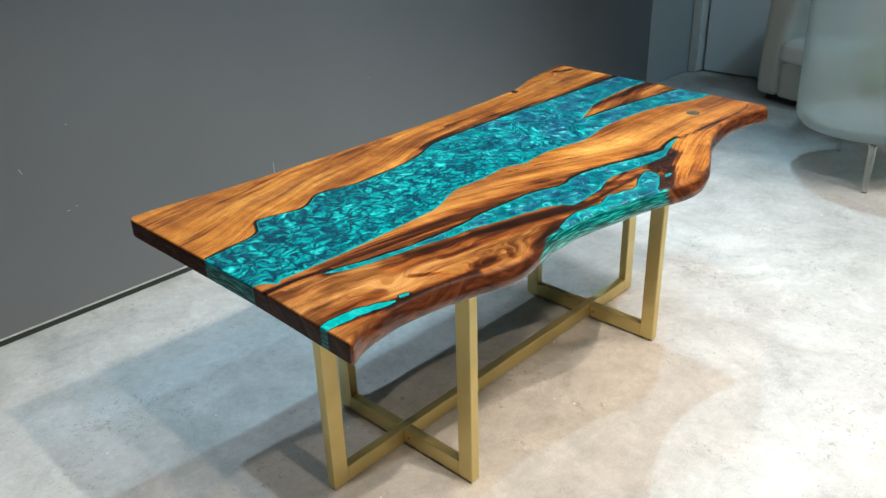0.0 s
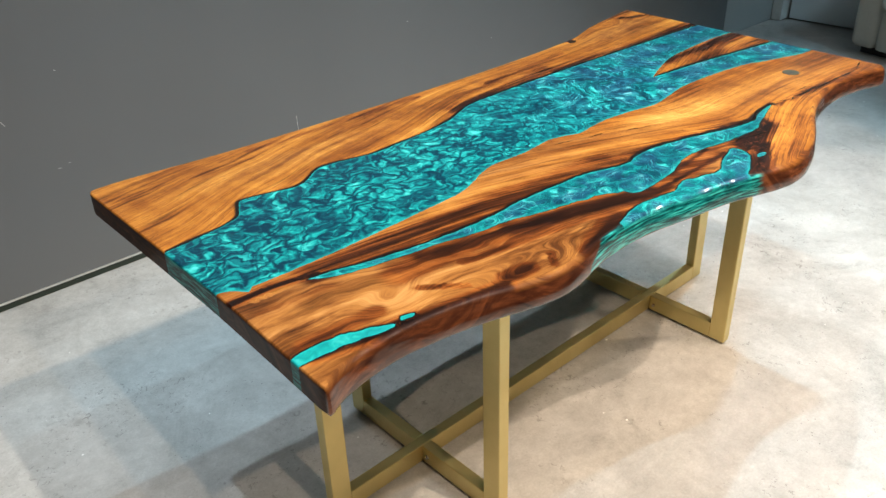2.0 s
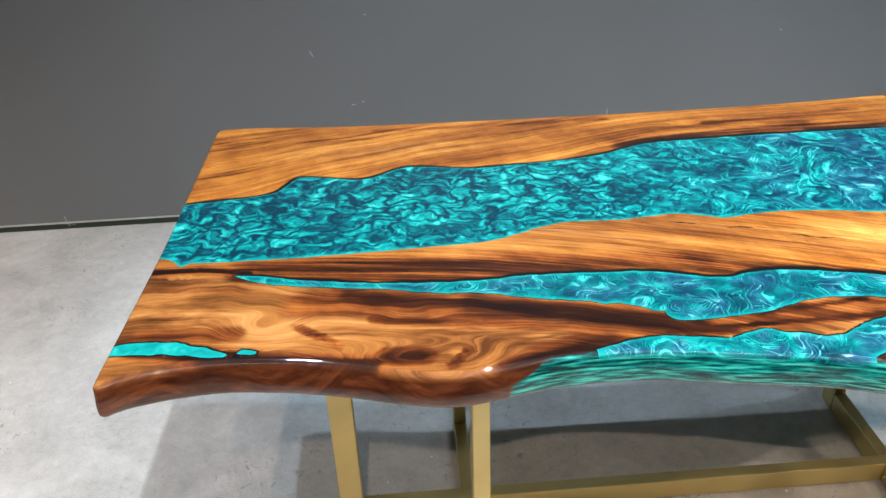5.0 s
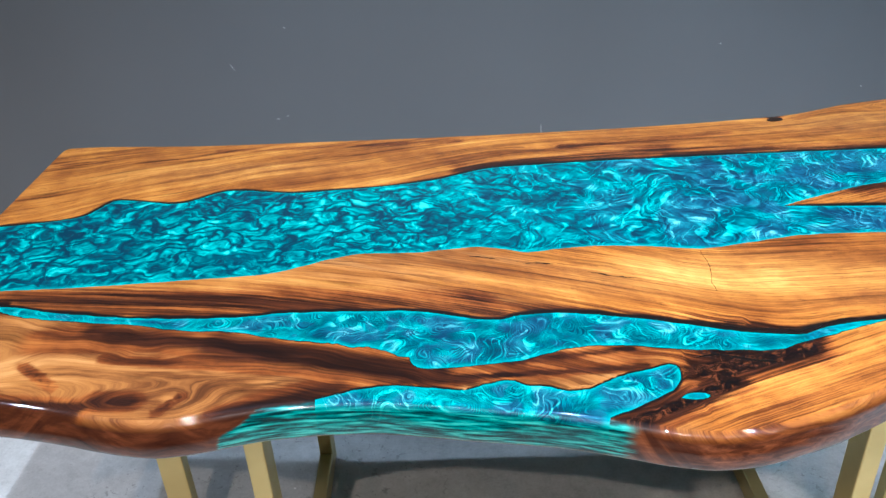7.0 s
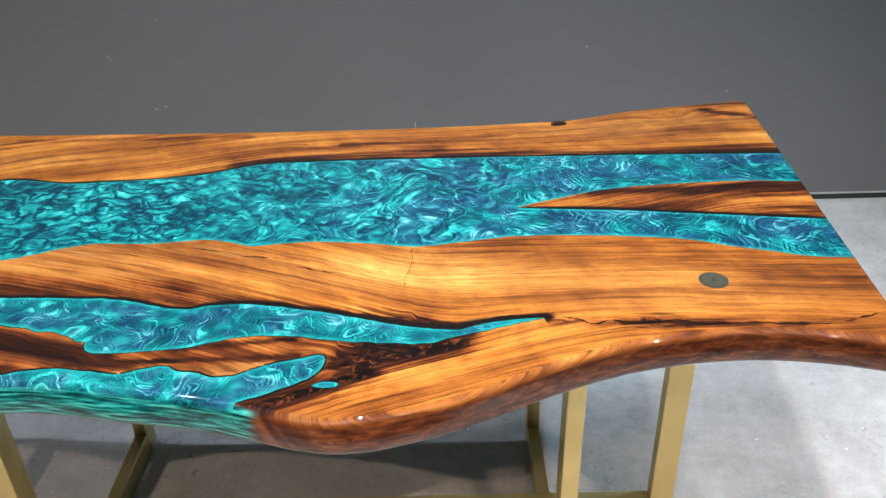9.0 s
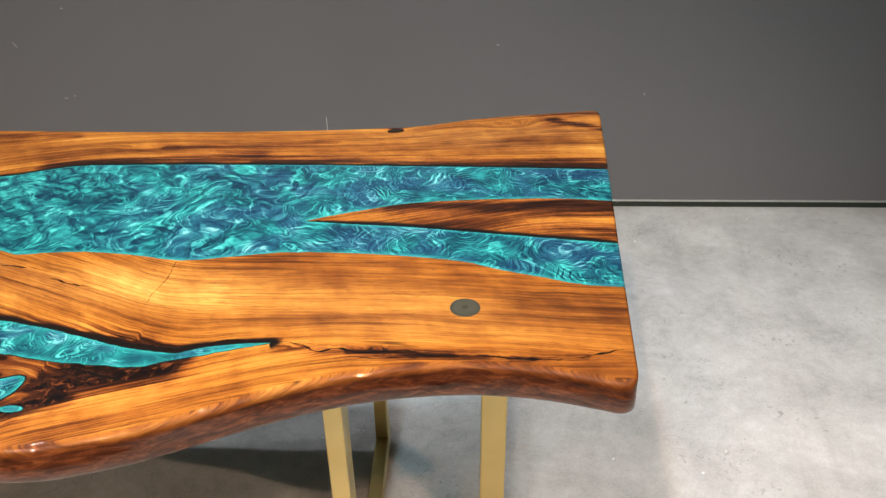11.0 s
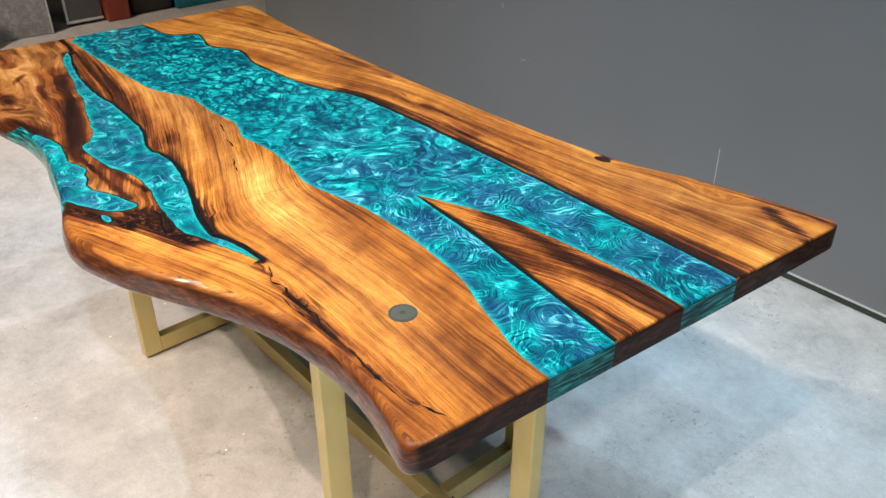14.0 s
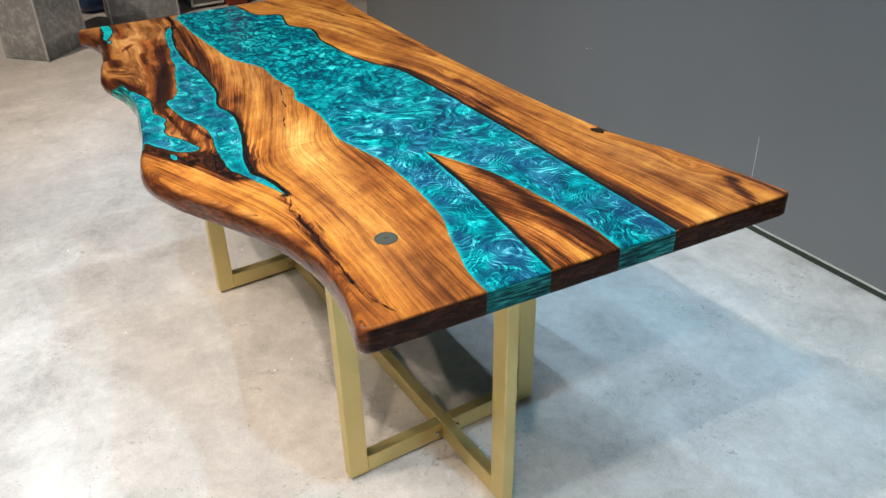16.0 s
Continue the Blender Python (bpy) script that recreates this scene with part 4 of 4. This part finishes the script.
def leg(x, y, across):
    ob = part("leg", tube((x, y, FOOT), (x, y, UP), W, TH, across), GOLD, table, "brushed gold metal leg")
    bm = bmesh.new()
    bmesh.ops.create_cone(bm, cap_ends=True, segments=20, radius1=0.009, radius2=0.007, depth=0.009, matrix=pose(x, y, 0.0045))
    part("foot", bm, STEEL, ob, "small bright levelling foot")


X, Y = (1, 0, 0), (0, 1, 0)
leg(ENDL + W / 2, YC, X)
leg(ENDR - W / 2, YC, X)
for x in (X0, X1):
    leg(x, FRONTY + W / 2, Y)
    leg(x, BACKY - W / 2, Y)
    front_bar = part("cross_bar", tube((x, FRONTY + W, FOOT + W / 2), (x, YC - TH / 2, FOOT + W / 2), W, TH, (0, 0, 1)), GOLD, table)
    back_bar = part("cross_bar", tube((x, YC + TH / 2, FOOT + W / 2), (x, BACKY - W, FOOT + W / 2), W, TH, (0, 0, 1)), GOLD, table)
    part("top_bar", tube((x, FRONTY + W, UP - W / 2), (x, BACKY - W, UP - W / 2), W, TH, (0, 0, 1)), GOLD, table)
    for sx in (1, -1):
        for sy, bar in ((-1, front_bar), (1, back_bar)):
            bm = bmesh.new()
            bmesh.ops.create_cone(bm, cap_ends=True, segments=14, radius1=0.0065, radius2=0.0045, depth=0.005, matrix=pose(x + sx * (TH / 2 + 0.0022), YC + sy * (TH / 2 + 0.016), FOOT + 0.022, 0, 90 * sx, 0))
            part("bolt", bm, STEEL, bar, "bright bolt head")
part("floor_bar", tube((ENDL + W, YC, FOOT + W / 2), (ENDR - W, YC, FOOT + W / 2), W, TH, (0, 0, 1)), GOLD, table, "long brushed gold floor bar")

# ---- inlaid disc ----
disc = tagged(empty("inlaid_medallion", (0.716, -0.301, TOP_Z)), "round bronze medallion inlaid in the wooden table top", "medallion")
bm = bmesh.new()
bmesh.ops.create_cone(bm, cap_ends=True, segments=48, radius1=0.0222, radius2=0.0218, depth=0.0008, matrix=Matrix.Translation((0, 0, 0.0004)))
BRONZE_DARK = plain_material("dark_patina", (0.03, 0.03, 0.022), 0.4)
for r0, r1, name in ((0.0190, 0.0198, "ring"), (0.0, 0.0042, "mark")):
    rb = bmesh.new()
    ring = [[rb.verts.new((r * math.cos(a), r * math.sin(a), 0.0012)) for a in np.linspace(0, 2 * math.pi, 40, endpoint=False)] for r in (max(r0, 0.0012), r1)]
    for i in range(40):
        rb.faces.new((ring[0][i], ring[1][i], ring[1][(i + 1) % 40], ring[0][(i + 1) % 40]))
    part(name, rb, BRONZE_DARK, disc, "dark engraved " + name)
part("plate", bm, plain_material("aged_bronze", (0.085, 0.084, 0.060), 0.35, 0.35, 300, 0.30), disc)


# ---- corner by the east wall ----
FABRIC = plain_material("cream_upholstery", (0.58, 0.57, 0.51), 0.9, 0, 60, 0.08)
CUSHION = plain_material("white_upholstery", (0.66, 0.66, 0.63), 0.9, 0, 40, 0.06)
DARK = plain_material("dark_plinth", (0.03, 0.027, 0.025), 0.6)


def soft_block(x0, x1, y0, y1, z0, z1, r, puff=0.0):
    """A rounded upholstered block, swollen a little in the middle of its top."""
    bm = box(-1, 1, -1, 1, -1, 1)
    bmesh.ops.subdivide_edges(bm, edges=bm.edges[:], cuts=15, use_grid_fill=True)
    half = ((x1 - x0) / 2, (y1 - y0) / 2, (z1 - z0) / 2)
    for v in bm.verts:
        a, b, top = v.co.x, v.co.y, v.co.z > 0.99
        p = Vector([h * math.copysign(abs(c) ** 0.6, c) for h, c in zip(half, v.co)])
        core = Vector([max(r - h, min(h - r, c)) for h, c in zip(half, p)])
        out = p - core
        v.co = core + out.normalized() * r if out.length > 1e-6 else p
        v.co += Vector(((x0 + x1) / 2, (y0 + y1) / 2, (z0 + z1) / 2))
        if top:
            v.co.z += puff * (1 - a * a) * (1 - b * b)
    return bm


chair = tagged(empty("armchair", (3.56, 0.28, 0), -15), "cream upholstered armchair with a white seat cushion", "armchair")


def chair_part(name, bm, mat, label=""):
    bmesh.ops.translate(bm, verts=bm.verts, vec=(-3.5, -0.2, 0))
    return smooth(part(name, bm, mat, chair, label), 60)


# The plinth's dark colour puts in the shadow line under the chair.
chair_part("plinth", box(3.56, 3.93, -0.30, 0.60, 0.0, 0.05), DARK, "recessed plinth, dark as the shadow line under the chair")
bm = soft_block(3.48, 3.96, 0.475, 0.64, 0.045, 0.74, 0.045)
for v in bm.verts:
    f = (v.co.z - 0.045) / 0.695
    v.co.y -= 0.02 * f * f + 0.10 * f ** 3 * (0.64 - v.co.y) / 0.165
chair_part("arm", bm, FABRIC)
chair_part("arm", soft_block(3.47, 3.96, -0.45, -0.24, 0.045, 0.66, 0.035), FABRIC)
chair_part("seat_base", soft_block(3.49, 3.93, -0.235, 0.47, 0.045, 0.28, 0.02), FABRIC)
chair_part("backrest", soft_block(3.82, 3.975, -0.235, 0.47, 0.305, 0.85, 0.04), FABRIC)
chair_part("seat_cushion", soft_block(3.44, 3.81, -0.23, 0.465, 0.285, 0.42, 0.045, 0.04), CUSHION, "white padded seat cushion")
pillow = tagged(empty("throw_pillow", (3.80, 0.36, 0.455)), "small black and white patterned throw pillow on the armchair", "pillow")
n = Net("patterned_fabric", rough=0.9)
pat = n.step(n.noise(n.coords(), 26.0, 2.0), 0.47, 0.53)
bm = soft_block(-0.05, 0.05, -0.14, 0.14, 0.0, 0.26, 0.04)
smooth(part("cover", bm, n.set(Base_Color=n.mix(pat, (0.03, 0.03, 0.035), (0.55, 0.56, 0.58))), pillow), 60)
pillow.rotation_euler = (0, radians(18), radians(-15))


def frosted_material():
    n = Net("frosted_acrylic", rough=0.55)
    cloud = n.noise(n.coords(), 5.0, 3)
    return n.set(Base_Color=n.mix(cloud, (0.82, 0.92, 0.94), (0.90, 0.97, 0.98)), Transmission_Weight=0.85, IOR=1.06, Roughness=0.33)


def clear_material():
    n = Net("clear_acrylic", rough=0.04)
    return n.set(Base_Color=(0.93, 0.97, 0.97), Transmission_Weight=0.95, IOR=1.45, Roughness=n.step(n.noise(n.coords(), 40, 3), 0.4, 0.7, 0.02, 0.08))


FROST, CLEAR = frosted_material(), clear_material()
tub = tagged(empty("tub_chair", (2.69, -0.335, 0)), "frosted acrylic tub chair on clear acrylic legs", "chair")
bm = bmesh.new()
profile = [(0.0, 0.245), (0.30, 0.245), (0.352, 0.26), (0.378, 0.295), (0.385, 0.40), (0.392, 0.93), (0.382, 0.938), (0.370, 0.93), (0.363, 0.32), (0.34, 0.30), (0.0, 0.30)]
rings = []
for r, z in profile:
    rings.append([bm.verts.new((r * math.cos(a), r * math.sin(a), z)) for a in np.linspace(0, 2 * math.pi, 64, endpoint=False)] if r else [bm.verts.new((0, 0, z))])
for a, b in zip(rings, rings[1:]):
    for i in range(64):
        j = (i + 1) % 64
        q = [a[i % len(a)], a[j % len(a)], b[j % len(b)], b[i % len(b)]]
        q = list(dict.fromkeys(q))
        bm.faces.new(q)
bmesh.ops.recalc_face_normals(bm, faces=bm.faces[:])
smooth(part("shell", bm, FROST, tub, "frosted round acrylic seat shell"), 35)
for a in (198, 300, 42):
    c, d = math.cos(radians(a)), math.sin(radians(a))
    bm = bmesh.new()
    bmesh.ops.create_cone(bm, cap_ends=True, segments=24, radius1=0.013, radius2=0.017, depth=0.243, matrix=pose(0.325 * c, 0.325 * d, 0.1225))
    smooth(part("leg", bm, CLEAR, tub, "clear acrylic leg"), 40)

plant = tagged(empty("potted_plant", (3.18, -0.16, 0)), "small leafy green plant in a pale pot behind the tub chair", "plant")
LEAF = plain_material("green_leaf", (0.05, 0.26, 0.05), 0.5, 0, 30, 0.3)
bm = bmesh.new()
bmesh.ops.create_cone(bm, cap_ends=True, segments=28, radius1=0.07, radius2=0.095, depth=0.24, matrix=pose(0, 0, 0.12))
part("pot", bm, plain_material("pale_pot", (0.55, 0.56, 0.55), 0.5), plant)
bm = bmesh.new()
rnd = random.Random(4)
for _ in range(260):
    a, e, r = rnd.uniform(0, 6.28), rnd.uniform(0.1, 1.4), rnd.uniform(0.05, 0.19)
    c = Vector((r * math.cos(a) * math.cos(e), r * math.sin(a) * math.cos(e), 0.26 + 1.5 * r * math.sin(e)))
    m = Matrix.Translation(c) @ Euler((rnd.uniform(-0.9, 0.9), rnd.uniform(-0.9, 0.9), a)).to_matrix().to_4x4()
    l, w = rnd.uniform(0.06, 0.11), rnd.uniform(0.016, 0.030)
    vs = [bm.verts.new(m @ Vector(q)) for q in ((0, 0, 0), (l * 0.45, w, 0.006), (l, 0, -0.006), (l * 0.45, -w, 0.006))]
    bm.faces.new(vs)
tagged(part("foliage", bm, LEAF, plant), "", "", "", "stuff")

# ---- far end of the showroom ----
def crackle_material():
    n = Net("crackled_clear_acrylic", rough=0.22)
    p = n.coords()
    w = n.vmath("SUBTRACT", n.noise(p, 8.0, 3, out=1), (0.5, 0.5, 0.5))
    q = n.vmath("ADD", p, n.vmath("SCALE", w, 0.08))
    c = n.step(n.noise(q, 26.0, 5, 0.7), 0.42, 0.68)
    # White dots put the acrylic's sparkle into the colour.
    spark = n.step(n.voronoi(q, 24.0), 0.10, 0.04)
    col = n.mix(spark, n.mix(c, (0.52, 0.54, 0.55), (0.84, 0.86, 0.87)), (0.98, 0.98, 0.98))
    n.bump(n.noise(q, 30.0, 4), 0.35, 0.01)
    return n.set(Base_Color=col, Transmission_Weight=0.50, IOR=1.15)


CRACKLE = crackle_material()
CRACKLE_EDGE = plain_material("milky_acrylic_edge", (0.66, 0.67, 0.67), 0.3)


def display_block(x, y, rz, wide, deep, high):
    """A thick crackled acrylic display pedestal with paler edges."""
    ob = tagged(empty("display_pedestal", (x, y, 0), rz), "crackled clear acrylic display pedestal on the floor", "pedestal", "acrylic pedestals")
    part("block", box(-wide / 2, wide / 2, -deep / 2, deep / 2, 0, high, 0.006), CRACKLE, ob)
    for sx in (-1, 1):
        part("edge_strip", box(sx * wide / 2 - 0.004, sx * wide / 2 + 0.004, -deep / 2 - 0.004, -deep / 2 + 0.004, 0.002, high - 0.002), CRACKLE_EDGE, ob, "pale milky edge")
    return ob


display_block(-3.51, -0.364, 132, 0.36, 0.30, 1.0)
display_block(-3.93, 0.31, 87, 0.435, 0.25, 1.0)
drum = tagged(part("storage_drum", box(-0.10, 0.10, -0.10, 0.10, 0, 0.8, 0.08, 5), plain_material("navy_plastic", (0.018, 0.038, 0.12), 0.35)), "dark navy blue plastic storage drum", "drum")
drum.location = (-4.24, 0.06, 0)
copy_thing(drum, Matrix.Translation((-4.42, -0.50, 0)))
cab = tagged(empty("cabinet", (-4.065, 0.745, 0)), "grey cabinet with white edge trim", "cabinet")
part("body", box(-0.20, 0.20, -0.115, 0.115, 0.02, 1.4, 0.004), plain_material("dark_grey_laminate", (0.09, 0.092, 0.092), 0.4), cab)
part("edge_trim", box(0.201, 0.207, -0.115, -0.100, 0.02, 1.4), TRIM, cab, "thin white upright trim")
part("edge_trim", box(0.201, 0.207, -0.098, 0.115, 0.02, 0.035), TRIM, cab, "thin white bottom trim")
slab = tagged(part("wood_slab", box(-0.05, 0.05, -0.075, 0.075, 0, 1.9, 0.01), plain_material("red_brown_wood", (0.26, 0.045, 0.018), 0.4, 0, 12, 0.35)), "narrow red-brown wood slab standing upright", "wood slab")
slab.location = (-3.86, 0.945, 0)
box_ob = tagged(part("dark_crate", box(-0.12, 0.12, -0.14, 0.14, 0, 0.5, 0.03, 3), DARK), "dark rounded crate on the floor", "crate")
box_ob.location = (-3.98, 1.19, 0)
teal = tagged(part("resin_slab", box(-0.025, 0.025, -0.42, 0.42, 0, 1.6, 0.008), plain_material("deep_teal_resin", (0.008, 0.16, 0.19), 0.15, 0, 9, 0.5)), "deep teal resin slab leaning upright at the far wall", "resin slab")
teal.location = (-3.84, 1.76, 0)

# ---- wall scuffs: paint chips and one long upright pale line ----
CHIP = plain_material("bare_plaster", (0.55, 0.56, 0.56), 0.8)
for x, z, long, tilt in ((0.213, 0.278, 0.155, 89), (-0.702, 0.426, 0.012, 5), (0.81, 0.614, 0.008, 25), (1.315, 0.441, 0.007, 60), (-0.83, 0.616, 0.022, 62), (-0.638, 0.74, 0.007, 20), (-0.668, 0.435, 0.007, -15),
                         (-1.804, 0.035, 0.045, 78), (-1.795, 0.022, 0.040, 8)):
    bm = box(-long / 2, long / 2, -0.0006, 0.0006, -0.0009, 0.0009, 0.0005, 1)
    chip = part("pale_wall_mark", bm, CHIP, bpy.data.objects["wall_north"])
    chip.matrix_world = pose(x, WALL_Y - 0.0006, z, 0, tilt, 0)
